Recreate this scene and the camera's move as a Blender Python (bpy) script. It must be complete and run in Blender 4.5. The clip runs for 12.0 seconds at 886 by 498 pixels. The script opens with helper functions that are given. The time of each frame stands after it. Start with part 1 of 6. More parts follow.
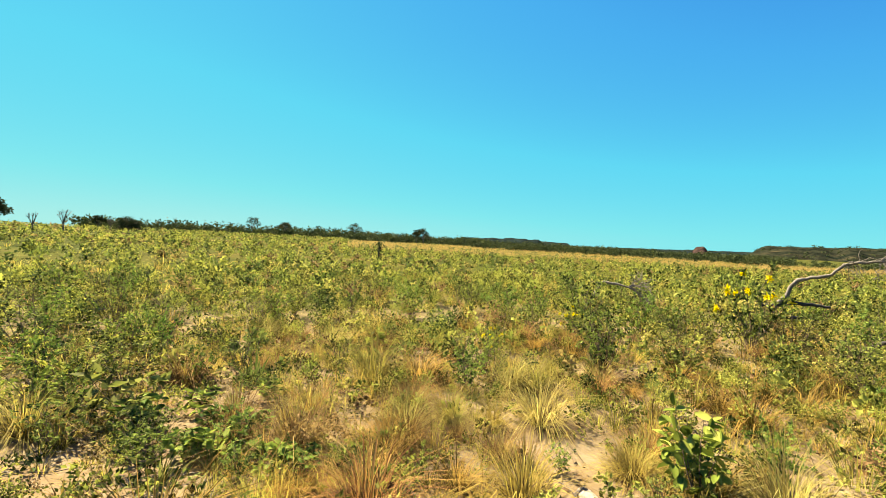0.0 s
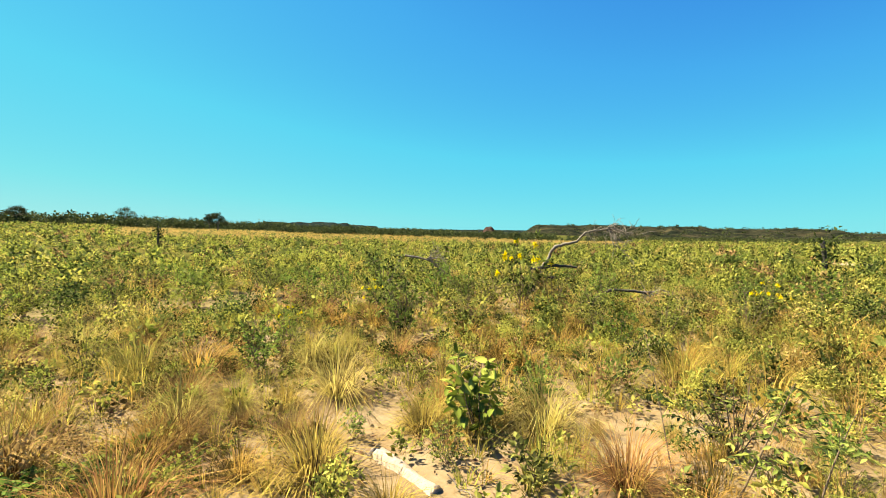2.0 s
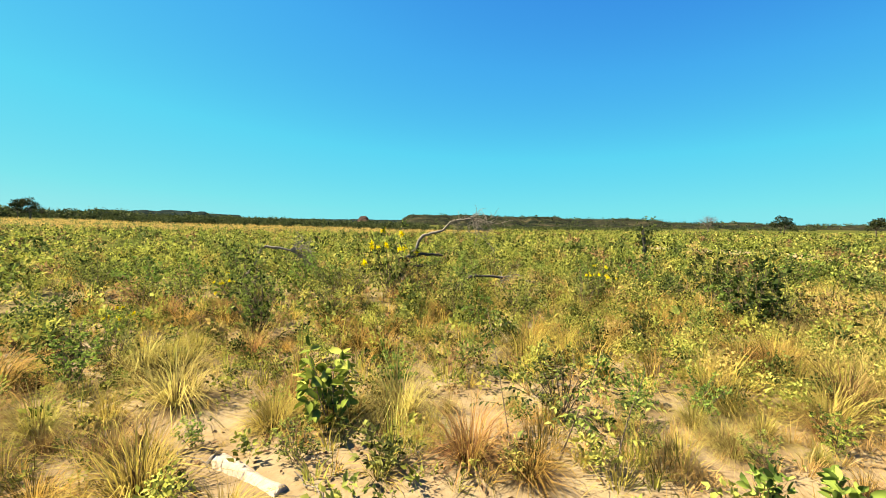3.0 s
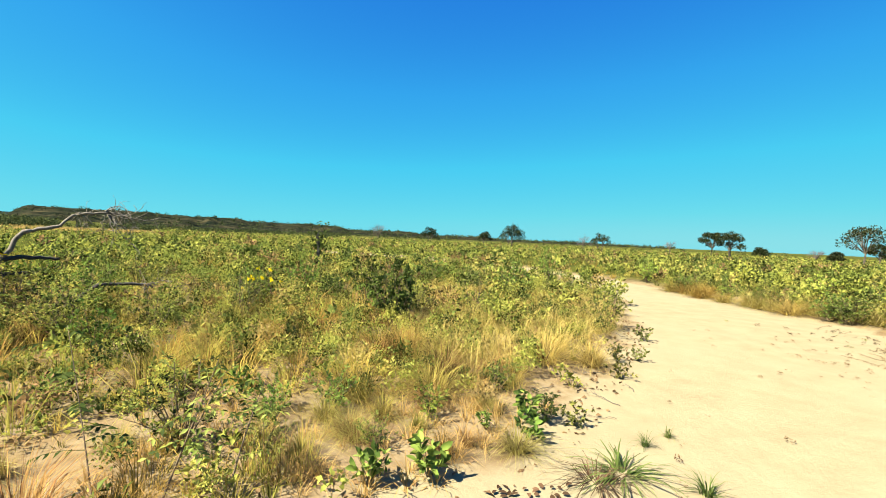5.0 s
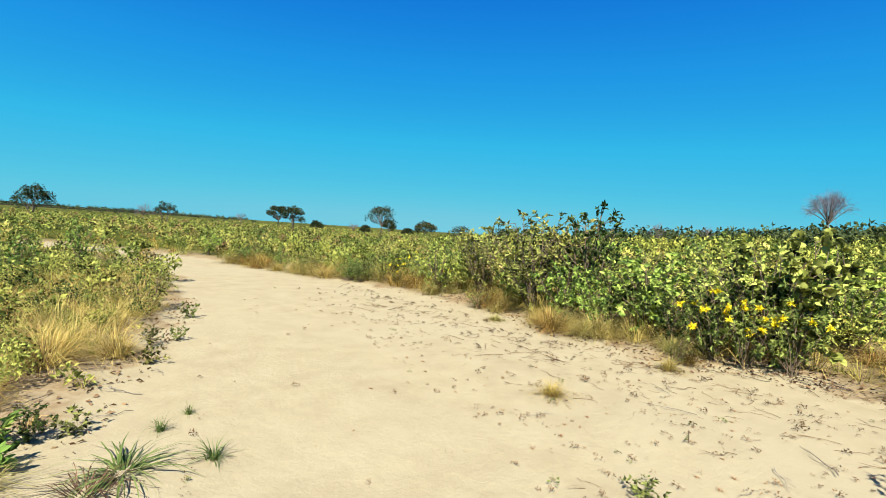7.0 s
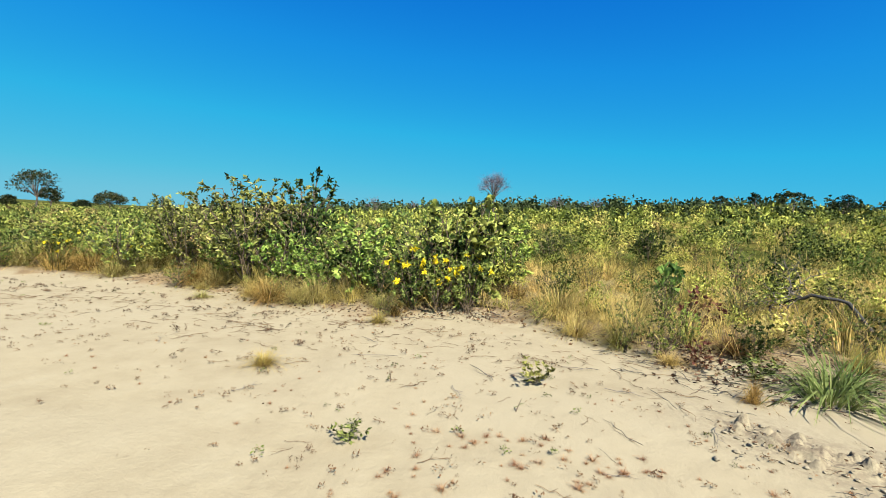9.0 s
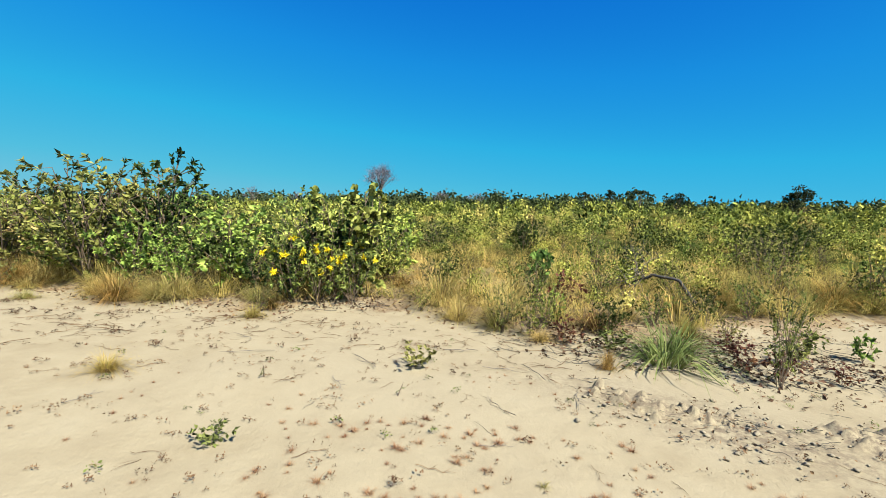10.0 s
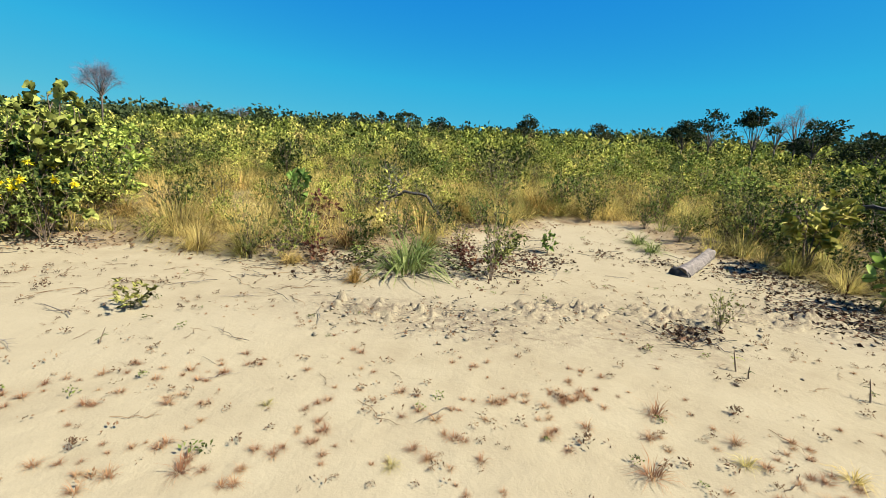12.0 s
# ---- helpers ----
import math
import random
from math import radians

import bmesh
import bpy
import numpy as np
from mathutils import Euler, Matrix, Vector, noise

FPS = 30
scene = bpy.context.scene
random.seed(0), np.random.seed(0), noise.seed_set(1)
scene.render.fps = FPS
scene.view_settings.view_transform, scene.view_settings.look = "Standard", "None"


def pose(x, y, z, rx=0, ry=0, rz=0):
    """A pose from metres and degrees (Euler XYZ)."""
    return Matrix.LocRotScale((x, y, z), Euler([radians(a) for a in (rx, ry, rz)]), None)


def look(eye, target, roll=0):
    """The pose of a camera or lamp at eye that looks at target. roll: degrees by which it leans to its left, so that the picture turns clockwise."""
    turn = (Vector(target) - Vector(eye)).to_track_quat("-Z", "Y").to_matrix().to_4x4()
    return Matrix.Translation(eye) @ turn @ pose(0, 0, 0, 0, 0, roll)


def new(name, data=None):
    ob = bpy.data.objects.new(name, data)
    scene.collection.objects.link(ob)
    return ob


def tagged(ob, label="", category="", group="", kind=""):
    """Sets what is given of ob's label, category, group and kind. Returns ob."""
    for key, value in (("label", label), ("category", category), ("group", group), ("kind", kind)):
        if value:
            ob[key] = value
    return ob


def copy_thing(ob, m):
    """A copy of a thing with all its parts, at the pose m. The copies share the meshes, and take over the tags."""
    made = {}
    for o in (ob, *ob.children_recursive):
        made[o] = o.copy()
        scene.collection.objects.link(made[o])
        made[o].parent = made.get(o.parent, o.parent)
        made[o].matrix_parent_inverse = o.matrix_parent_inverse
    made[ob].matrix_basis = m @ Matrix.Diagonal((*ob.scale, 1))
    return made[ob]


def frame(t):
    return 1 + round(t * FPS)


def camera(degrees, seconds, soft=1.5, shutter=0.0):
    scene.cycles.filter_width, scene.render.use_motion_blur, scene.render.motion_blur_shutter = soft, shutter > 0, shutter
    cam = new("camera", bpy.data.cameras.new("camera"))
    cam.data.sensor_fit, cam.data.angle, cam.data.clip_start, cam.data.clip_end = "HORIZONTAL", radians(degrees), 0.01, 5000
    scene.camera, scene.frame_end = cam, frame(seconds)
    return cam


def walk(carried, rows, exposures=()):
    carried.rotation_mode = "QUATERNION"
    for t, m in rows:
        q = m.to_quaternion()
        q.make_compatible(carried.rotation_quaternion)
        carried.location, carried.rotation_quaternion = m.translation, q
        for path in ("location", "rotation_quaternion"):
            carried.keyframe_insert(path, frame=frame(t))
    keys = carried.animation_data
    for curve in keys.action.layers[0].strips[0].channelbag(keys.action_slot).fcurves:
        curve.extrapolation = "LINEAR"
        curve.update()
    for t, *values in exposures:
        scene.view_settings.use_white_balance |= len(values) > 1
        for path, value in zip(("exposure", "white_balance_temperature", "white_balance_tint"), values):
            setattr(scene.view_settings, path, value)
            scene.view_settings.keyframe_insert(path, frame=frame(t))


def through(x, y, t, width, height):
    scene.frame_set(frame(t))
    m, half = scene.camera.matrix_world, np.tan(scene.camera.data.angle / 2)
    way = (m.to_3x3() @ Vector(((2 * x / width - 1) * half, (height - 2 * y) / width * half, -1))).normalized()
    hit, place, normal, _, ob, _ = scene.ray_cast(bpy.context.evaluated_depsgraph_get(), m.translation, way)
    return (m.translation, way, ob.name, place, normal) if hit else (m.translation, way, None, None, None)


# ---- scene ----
cam = camera(89.3, 12.0, soft=0.5)
PATH = [
    (0, (-0.41, -0.317, 1.709), (-2.331, 0.239, 1.7), 2.2),
    (0.5, (-0.407, -0.284, 1.68), (-2.262, 0.464, 1.666), 1.8),
    (1, (-0.403, -0.208, 1.648), (-2.172, 0.724, 1.622), 1.5),
    (1.5, (-0.422, -0.149, 1.598), (-2.087, 0.958, 1.555), 1.0),
    (2, (-0.465, -0.107, 1.556), (-1.993, 1.182, 1.494), 0.6),
    (2.5, (-0.453, -0.048, 1.541), (-1.799, 1.429, 1.457), 0.4),
    (3, (-0.346, 0.01, 1.551), (-1.462, 1.666, 1.448), 0.5),
    (3.2, (-0.343, 0.059, 1.532), (-1.355, 1.781, 1.425), 0.8),
    (4.8, (-0.081, 0.268, 1.531), (-0.067, 2.267, 1.463), 2.3),
    (5, (-0.045, 0.29, 1.517), (0.119, 2.283, 1.469), 2.5),
    (5.5, (-0.02, 0.262, 1.555), (0.563, 2.175, 1.531), 3.3),
    (6, (0.006, 0.181, 1.601), (1.026, 1.902, 1.579), 3.9),
    (6.5, (0.117, 0.157, 1.604), (1.503, 1.598, 1.566), 4.1),
    (7, (0.274, 0.056, 1.595), (1.925, 1.183, 1.52), 3.7),
    (7.5, (0.39, -0.009, 1.557), (2.213, 0.806, 1.449), 3.5),
    (7.7, (0.43, 0.013, 1.525), (2.302, 0.707, 1.408), 3.5),
    (9.3, (0.472, -0.086, 1.448), (2.464, -0.23, 1.332), 3.3),
    (9.5, (0.488, -0.093, 1.423), (2.47, -0.338, 1.309), 3.5),
    (10, (0.506, -0.138, 1.4), (2.441, -0.626, 1.277), 3.4),
    (10.5, (0.505, -0.198, 1.401), (2.362, -0.925, 1.24), 3.4),
    (11, (0.496, -0.255, 1.391), (2.239, -1.211, 1.175), 3.8),
    (11.5, (0.47, -0.34, 1.368), (2.071, -1.5, 1.064), 4.1),
    (12, (0.423, -0.489, 1.367), (1.868, -1.812, 0.966), 4.1),
]
walk(cam, [(t, look(eye, target, roll)) for t, eye, target, roll in PATH],
     exposures=[(0, 2.34, 9100, 6), (2.5, 2.3, 8800, 6), (5.0, 2.15, 7600, 2), (5.6, 2.0, 6900, 3), (6.5, 1.86, 6600, 4), (9.5, 1.7, 6300, 7), (12, 1.67, 6500, 7)])

rng = np.random.default_rng(7)

# ---- sun and sky ----
SUN_AZ, SUN_EL = 243.0, 50.0
sun_dir = Vector((math.sin(radians(SUN_AZ)) * math.cos(radians(SUN_EL)), math.cos(radians(SUN_AZ)) * math.cos(radians(SUN_EL)), math.sin(radians(SUN_EL))))
sun = new("sun", bpy.data.lights.new("sun", "SUN"))
sun.data.energy, sun.data.angle, sun.data.color = 4.9, radians(0.55), (1.0, 0.94, 0.84)
sun.matrix_basis = look(sun_dir * 60, (0, 0, 0))

world = bpy.data.worlds.new("sky")
scene.world = world
world.use_nodes = True
wn, wl = world.node_tree.nodes, world.node_tree.links
wn.clear()
sky = wn.new("ShaderNodeTexSky")
sky.sky_type, sky.sun_disc = "NISHITA", False
sky.sun_elevation, sky.sun_rotation = radians(SUN_EL), radians(SUN_AZ)
sky.air_density, sky.dust_density, sky.ozone_density, sky.altitude = 0.8, 0.25, 4.0, 800
part_g = wn.new("ShaderNodeSeparateColor")
wl.new(sky.outputs[0], part_g.inputs[0])
scale = wn.new("ShaderNodeMath")
scale.operation = "DIVIDE"
scale.inputs[1].default_value = 16.0
wl.new(part_g.outputs[1], scale.inputs[0])
blues = wn.new("ShaderNodeValToRGB")
stops = ((0.045, (0.003, 0.078, 0.63)), (0.07, (0.006, 0.15, 0.7)), (0.12, (0.018, 0.31, 0.83)), (0.21, (0.042, 0.5, 0.87)), (0.38, (0.11, 0.59, 0.83)), (0.72, (0.32, 0.66, 0.76)), (1.0, (0.95, 0.97, 1.0)))
while len(blues.color_ramp.elements) < len(stops):
    blues.color_ramp.elements.new(0.5)
for e, (p, c) in zip(blues.color_ramp.elements, stops):
    e.position, e.color = p, (*c, 1)
wl.new(scale.outputs[0], blues.inputs["Fac"])
bg = wn.new("ShaderNodeBackground")
bg.inputs["Strength"].default_value = 0.272
wout = wn.new("ShaderNodeOutputWorld")
wl.new(blues.outputs[0], bg.inputs["Color"])
wl.new(bg.outputs[0], wout.inputs["Surface"])


# ---- materials ----
def ramp(nt, fac, colours):
    r = nt.nodes.new("ShaderNodeValToRGB")
    els = r.color_ramp.elements
    while len(els) < len(colours):
        els.new(0.5)
    for e, (p, c) in zip(els, colours):
        e.position, e.color = p, (*c, 1)
    nt.links.new(fac, r.inputs["Fac"])
    return r.outputs["Color"]


def blend(nt, kind, fac, a, b):
    m = nt.nodes.new("ShaderNodeMix")
    m.data_type, m.blend_type = "RGBA", kind
    for sock, v in ((m.inputs["Factor"], fac), (m.inputs["A"], a), (m.inputs["B"], b)):
        if isinstance(v, (int, float)):
            sock.default_value = v
        elif isinstance(v, tuple):
            sock.default_value = (*v, 1)
        else:
            nt.links.new(v, sock)
    return m.outputs["Result"]


def noise_tex(nt, scale, detail=4.0, vec=None, rough=0.55):
    n = nt.nodes.new("ShaderNodeTexNoise")
    n.inputs["Scale"].default_value, n.inputs["Detail"].default_value, n.inputs["Roughness"].default_value = scale, detail, rough
    if vec is not None:
        nt.links.new(vec, n.inputs["Vector"])
    return n.outputs["Fac"]


def fresh(name):
    m = bpy.data.materials.new(name)
    m.use_nodes = True
    nt = m.node_tree
    return m, nt, nt.nodes["Principled BSDF"], nt.nodes["Material Output"]


def position(nt):
    return nt.nodes.new("ShaderNodeNewGeometry").outputs["Position"]


def leaf_mat(name, colours, through=0.13, glow=1.5, patch=None, rough=0.6, tint=0.3, plants=None, clumps=4.5):
    """Leaves or blades: sprays of leaves and single leaves differ in shade, whole plants shift a little, light shines through."""
    m, nt, bsdf, out = fresh(name)
    geo = nt.nodes.new("ShaderNodeNewGeometry")
    clump = ramp(nt, noise_tex(nt, clumps, 2.0, geo.outputs["Position"]), [(0.33, (0, 0, 0)), (0.67, (1, 1, 1))])
    own_tone = blend(nt, "MIX", 0.5, clump, geo.outputs["Random Per Island"])
    col = ramp(nt, own_tone, colours)
    if plants:
        own = nt.nodes.new("ShaderNodeAttribute")
        own.attribute_name = "plant"
        each = ramp(nt, own.outputs["Fac"], plants)
        shade = ramp(nt, own_tone, [(0, (0.07, 0.09, 0.09)), (0.36, (0.28, 0.32, 0.3)), (0.5, (1.06, 1.08, 1.06)), (1, (1.38, 1.36, 1.34))])
        col = blend(nt, "MULTIPLY", 1.0, each, shade)
    if patch:
        n = noise_tex(nt, 0.45, 3.0, geo.outputs["Position"])
        r = ramp(nt, n, [(0.42, (0, 0, 0)), (0.62, (1, 1, 1))])
        col = blend(nt, "MIX", r, col, blend(nt, "MIX", geo.outputs["Random Per Island"], patch[0], patch[1]))
    info = nt.nodes.new("ShaderNodeObjectInfo")
    shift = ramp(nt, info.outputs["Random"], [(0, (0.58, 0.72, 0.6)), (0.35, (0.85, 0.95, 0.85)), (0.65, (1.05, 1.05, 0.95)), (1, (1.35, 1.15, 0.95))])
    col = blend(nt, "MULTIPLY", tint * 2, col, shift)
    nt.links.new(col, bsdf.inputs["Base Color"])
    bsdf.inputs["Roughness"].default_value = rough
    bsdf.inputs["Specular IOR Level"].default_value = 0.02
    tr = nt.nodes.new("ShaderNodeBsdfTranslucent")
    nt.links.new(blend(nt, "MULTIPLY", 1.0, col, (glow * 0.96, glow, glow * 0.85)), tr.inputs["Color"])
    mix = nt.nodes.new("ShaderNodeMixShader")
    mix.inputs["Fac"].default_value = through
    nt.links.new(bsdf.outputs[0], mix.inputs[1])
    nt.links.new(tr.outputs[0], mix.inputs[2])
    nt.links.new(mix.outputs[0], out.inputs["Surface"])
    return m


def bark_mat(name, a, b, scale=9.0, rough=0.85, bump=0.5):
    m, nt, bsdf, out = fresh(name)
    co = nt.nodes.new("ShaderNodeTexCoord").outputs["Object"]
    mp = nt.nodes.new("ShaderNodeMapping")
    mp.inputs["Scale"].default_value = (1, 1, 0.3)
    nt.links.new(co, mp.inputs["Vector"])
    n1 = noise_tex(nt, scale, 6.0, mp.outputs["Vector"], 0.7)
    n2 = noise_tex(nt, scale * 6, 4.0, mp.outputs["Vector"], 0.7)
    col = ramp(nt, n1, [(0.3, a), (0.7, b)])
    col = blend(nt, "MULTIPLY", 0.6, col, ramp(nt, n2, [(0.3, (0.5, 0.5, 0.5)), (0.6, (1.1, 1.1, 1.1))]))
    nt.links.new(col, bsdf.inputs["Base Color"])
    bsdf.inputs["Roughness"].default_value = rough
    bm_ = nt.nodes.new("ShaderNodeBump")
    bm_.inputs["Strength"].default_value, bm_.inputs["Distance"].default_value = bump, 0.01
    nt.links.new(n2, bm_.inputs["Height"])
    nt.links.new(bm_.outputs[0], bsdf.inputs["Normal"])
    return m


GREEN = leaf_mat("shrub_leaf", [(0, (0.00882, 0.014, 0.00675)), (0.36, (0.0343, 0.048, 0.0162)), (0.52, (0.175, 0.199, 0.0529)), (1, (0.274, 0.289, 0.0907))], through=0.26, tint=0.4)
BRIGHT = leaf_mat("bright_leaf", [(0, (0.0118, 0.022, 0.0081)), (0.36, (0.049, 0.08, 0.0216)), (0.52, (0.154, 0.218, 0.0514)), (1, (0.253, 0.314, 0.0907))], through=0.26, tint=0.4)
DARK = leaf_mat("dark_leaf", [(0, (0.009, 0.015, 0.007)), (0.4, (0.024, 0.038, 0.012)), (0.8, (0.06, 0.08, 0.023)), (1, (0.16, 0.18, 0.06))], through=0.16)
ROW_BRIGHT = leaf_mat("row_bright_leaf", [(0, (0.0229, 0.0367, 0.0135)), (0.36, (0.122, 0.173, 0.0447)), (0.49, (0.254, 0.322, 0.0702)), (0.7, (0.333, 0.391, 0.0958)), (1, (0.435, 0.464, 0.13))], through=0.3, clumps=3.6, tint=0.3)
OLIVE = leaf_mat("olive_leaf", [(0, (0.0118, 0.013, 0.00675)), (0.36, (0.0441, 0.048, 0.0175)), (0.52, (0.165, 0.174, 0.0514)), (1, (0.264, 0.252, 0.0937))], through=0.26, tint=0.4)
FIELD = leaf_mat("field_leaf", [(0, (0.0392, 0.068, 0.0175)), (1, (0.167, 0.18, 0.0473))], tint=0.0, through=0.3, glow=1.4, clumps=2.6,
                 plants=[(0, (0.049, 0.07, 0.0243)), (0.15, (0.122, 0.15, 0.0405)), (0.4, (0.206, 0.222, 0.054)), (0.7, (0.27, 0.268, 0.0675)), (0.88, (0.294, 0.25, 0.0783)), (0.97, (0.216, 0.13, 0.0675))])
HILLSIDE = leaf_mat("hillside_leaf", [(0, (0.022, 0.036, 0.009)), (1, (0.12, 0.12, 0.025))], tint=0.0, clumps=2.6,
                    plants=[(0, (0.045, 0.06, 0.02)), (0.25, (0.125, 0.15, 0.034)), (0.55, (0.24, 0.252, 0.052)), (0.85, (0.345, 0.325, 0.072)), (0.95, (0.4, 0.34, 0.095)), (1, (0.25, 0.165, 0.075))])
RUST = leaf_mat("rust_leaf", [(0, (0.03, 0.011, 0.01)), (0.5, (0.085, 0.03, 0.023)), (1, (0.17, 0.1, 0.045))], tint=0.1)
ROW_GREEN = leaf_mat("row_leaf", [(0, (0.0193, 0.0312, 0.015)), (0.36, (0.0858, 0.123, 0.0389)), (0.49, (0.251, 0.277, 0.0656)), (0.7, (0.34, 0.355, 0.0953)), (1, (0.42, 0.423, 0.13))], through=0.28, clumps=3.6, tint=0.45)
ROW_OLIVE = leaf_mat("row_olive_leaf", [(0, (0.0202, 0.0211, 0.012)), (0.36, (0.0964, 0.0918, 0.0382)), (0.49, (0.242, 0.217, 0.0634)), (0.7, (0.315, 0.278, 0.0876)), (1, (0.414, 0.315, 0.147))], through=0.28, clumps=3.6, tint=0.45)
STRAW = leaf_mat("straw_blade", [(0, (0.09, 0.062, 0.024)), (0.25, (0.26, 0.195, 0.072)), (0.7, (0.4, 0.32, 0.125)), (1, (0.25, 0.24, 0.07))], through=0.4)
OCHRE = leaf_mat("ochre_blade", [(0, (0.0441, 0.036, 0.0162)), (0.3, (0.186, 0.142, 0.0473)), (0.7, (0.284, 0.23, 0.0702)), (1, (0.216, 0.225, 0.0594))], through=0.3)
REDDISH = leaf_mat("reddish_blade", [(0, (0.042, 0.018, 0.014)), (0.4, (0.18, 0.094, 0.046)), (0.8, (0.31, 0.21, 0.085)), (1, (0.22, 0.22, 0.065))], through=0.25)
SEDGE = leaf_mat("sedge_blade", [(0, (0.03, 0.046, 0.014)), (0.5, (0.11, 0.135, 0.042)), (1, (0.27, 0.28, 0.115))], through=0.25)
FIELD_GRASS = leaf_mat("field_grass", [(0, (0.127, 0.108, 0.0297)), (1, (0.294, 0.238, 0.0972))], through=0.4, tint=0.0, clumps=2.6,
                       plants=[(0, (0.255, 0.155, 0.0486)), (0.25, (0.333, 0.235, 0.0675)), (0.55, (0.294, 0.24, 0.0621)), (0.85, (0.196, 0.205, 0.0459)), (1, (0.245, 0.125, 0.0648))])
VERGE_GRASS = leaf_mat("verge_grass", [(0, (0.13, 0.108, 0.022)), (1, (0.3, 0.238, 0.072))], through=0.4, tint=0.0, clumps=2.6,
                       plants=[(0, (0.32, 0.205, 0.07)), (0.35, (0.44, 0.325, 0.115)), (0.75, (0.36, 0.285, 0.085)), (1, (0.14, 0.145, 0.038))])
GREEN_SEDGE = leaf_mat("green_sedge_blade", [(0, (0.022, 0.036, 0.011)), (0.5, (0.07, 0.098, 0.028)), (1, (0.17, 0.2, 0.07))], through=0.2)
GOLD_GRASS = leaf_mat("golden_grass", [(0, (0.25, 0.155, 0.06)), (1, (0.42, 0.28, 0.114))], through=0.35, tint=0.0)
YELLOW = leaf_mat("yellow_petal", [(0, (0.66, 0.5, 0.014)), (1, (0.8, 0.68, 0.04))], through=0.3, glow=1.1, tint=0.0)
LITTER = leaf_mat("dead_leaf", [(0, (0.043, 0.025, 0.016)), (0.5, (0.122, 0.072, 0.04)), (1, (0.23, 0.158, 0.086))], through=0.05, tint=0.0)
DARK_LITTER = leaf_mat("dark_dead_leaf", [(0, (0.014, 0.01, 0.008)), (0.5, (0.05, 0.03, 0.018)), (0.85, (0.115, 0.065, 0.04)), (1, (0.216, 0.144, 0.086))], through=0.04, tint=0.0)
PINKISH = leaf_mat("bare_twig_bloom", [(0, (0.095, 0.082, 0.105)), (1, (0.2, 0.172, 0.215))], through=0.2, tint=0.0)
WOODS = leaf_mat("far_wood_leaf", [(0, (0.014, 0.022, 0.012)), (0.5, (0.04, 0.054, 0.022)), (1, (0.095, 0.105, 0.04))], through=0.15, tint=0.0, clumps=0.3)
TREE_LEAF = leaf_mat("tree_leaf", [(0, (0.01, 0.014, 0.008)), (0.5, (0.024, 0.031, 0.015)), (1, (0.06, 0.066, 0.03))], through=0.15, clumps=1.0)
STEM = bark_mat("stem_bark", (0.0648, 0.0432, 0.0252), (0.144, 0.101, 0.0648))
BARK = bark_mat("tree_bark", (0.0432, 0.0324, 0.0252), (0.122, 0.0936, 0.072), 3.0)
LOG_BARK = bark_mat("weathered_log", (0.045, 0.036, 0.03), (0.2, 0.168, 0.145), 16.0, 0.9, 0.9)
DEADWOOD = bark_mat("grey_deadwood", (0.05, 0.041, 0.033), (0.2, 0.172, 0.145), 14.0)
PALEWOOD = bark_mat("bleached_wood", (0.187, 0.144, 0.108), (0.36, 0.295, 0.238), 8.0)
CHARRED = bark_mat("charred_wood", (0.00864, 0.00792, 0.0072), (0.036, 0.0324, 0.0288), 30.0)


# ---- lie of the land ----
SAND = np.array([(-1.7, -14), (-1.7, -4), (-1.5, -1), (-0.9, 1.2), (0.05, 2.6), (0.8, 3.4), (1.8, 4.6), (2.5, 5.7), (3.5, 7.2), (4.6, 9.0),
                 (6.1, 12.5), (7.2, 16.5), (7.0, 20), (5.2, 25), (1.0, 31), (-6, 36), (-6, 38), (2.0, 33.5), (6.6, 26.5), (8.6, 20), (9.5, 16.5),
                 (10.0, 13.5), (9.4, 10), (9.3, 7), (9.2, 5.3), (8.1, 3.2), (7.1, 1.3), (7.5, -0.4), (7.2, -1.4), (6.0, -2.1), (5.3, -3.0),
                 (5.0, -4.2), (5.2, -6), (5.6, -8.3), (4.3, -9.0), (3.0, -7.9), (1.6, -7.4), (0.8, -8.6), (0.7, -14)])


def inside(x, y):
    """Signed distance to the sandy clearing's edge, positive on the sand."""
    x, y = np.asarray(x, float), np.asarray(y, float)
    best, odd = np.full(x.shape, 1e9), np.zeros(x.shape, bool)
    for (ax, ay), (bx, by) in zip(SAND, np.roll(SAND, -1, 0)):
        ex, ey = bx - ax, by - ay
        s = np.clip(((x - ax) * ex + (y - ay) * ey) / (ex * ex + ey * ey), 0, 1)
        best = np.minimum(best, np.hypot(x - ax - s * ex, y - ay - s * ey))
        if ey:
            odd ^= ((ay > y) != (by > y)) & (x < ax + (y - ay) * ex / ey)
    return np.where(odd, best, -best)


def waves(x, y, size, seed):
    """Smooth uneven field of about -1 to 1 at a given wavelength."""
    g = np.random.default_rng(seed)
    out = np.zeros(np.shape(x))
    for _ in range(6):
        a, k, p = g.uniform(0, 6.283), 6.283 / size * g.uniform(0.6, 1.7), g.uniform(0, 6.283)
        out = out + np.sin((x * math.cos(a) + y * math.sin(a)) * k + p)
    return out / 3.2


def soft(v, w):
    return w * np.logaddexp(0, np.asarray(v, float) / w)


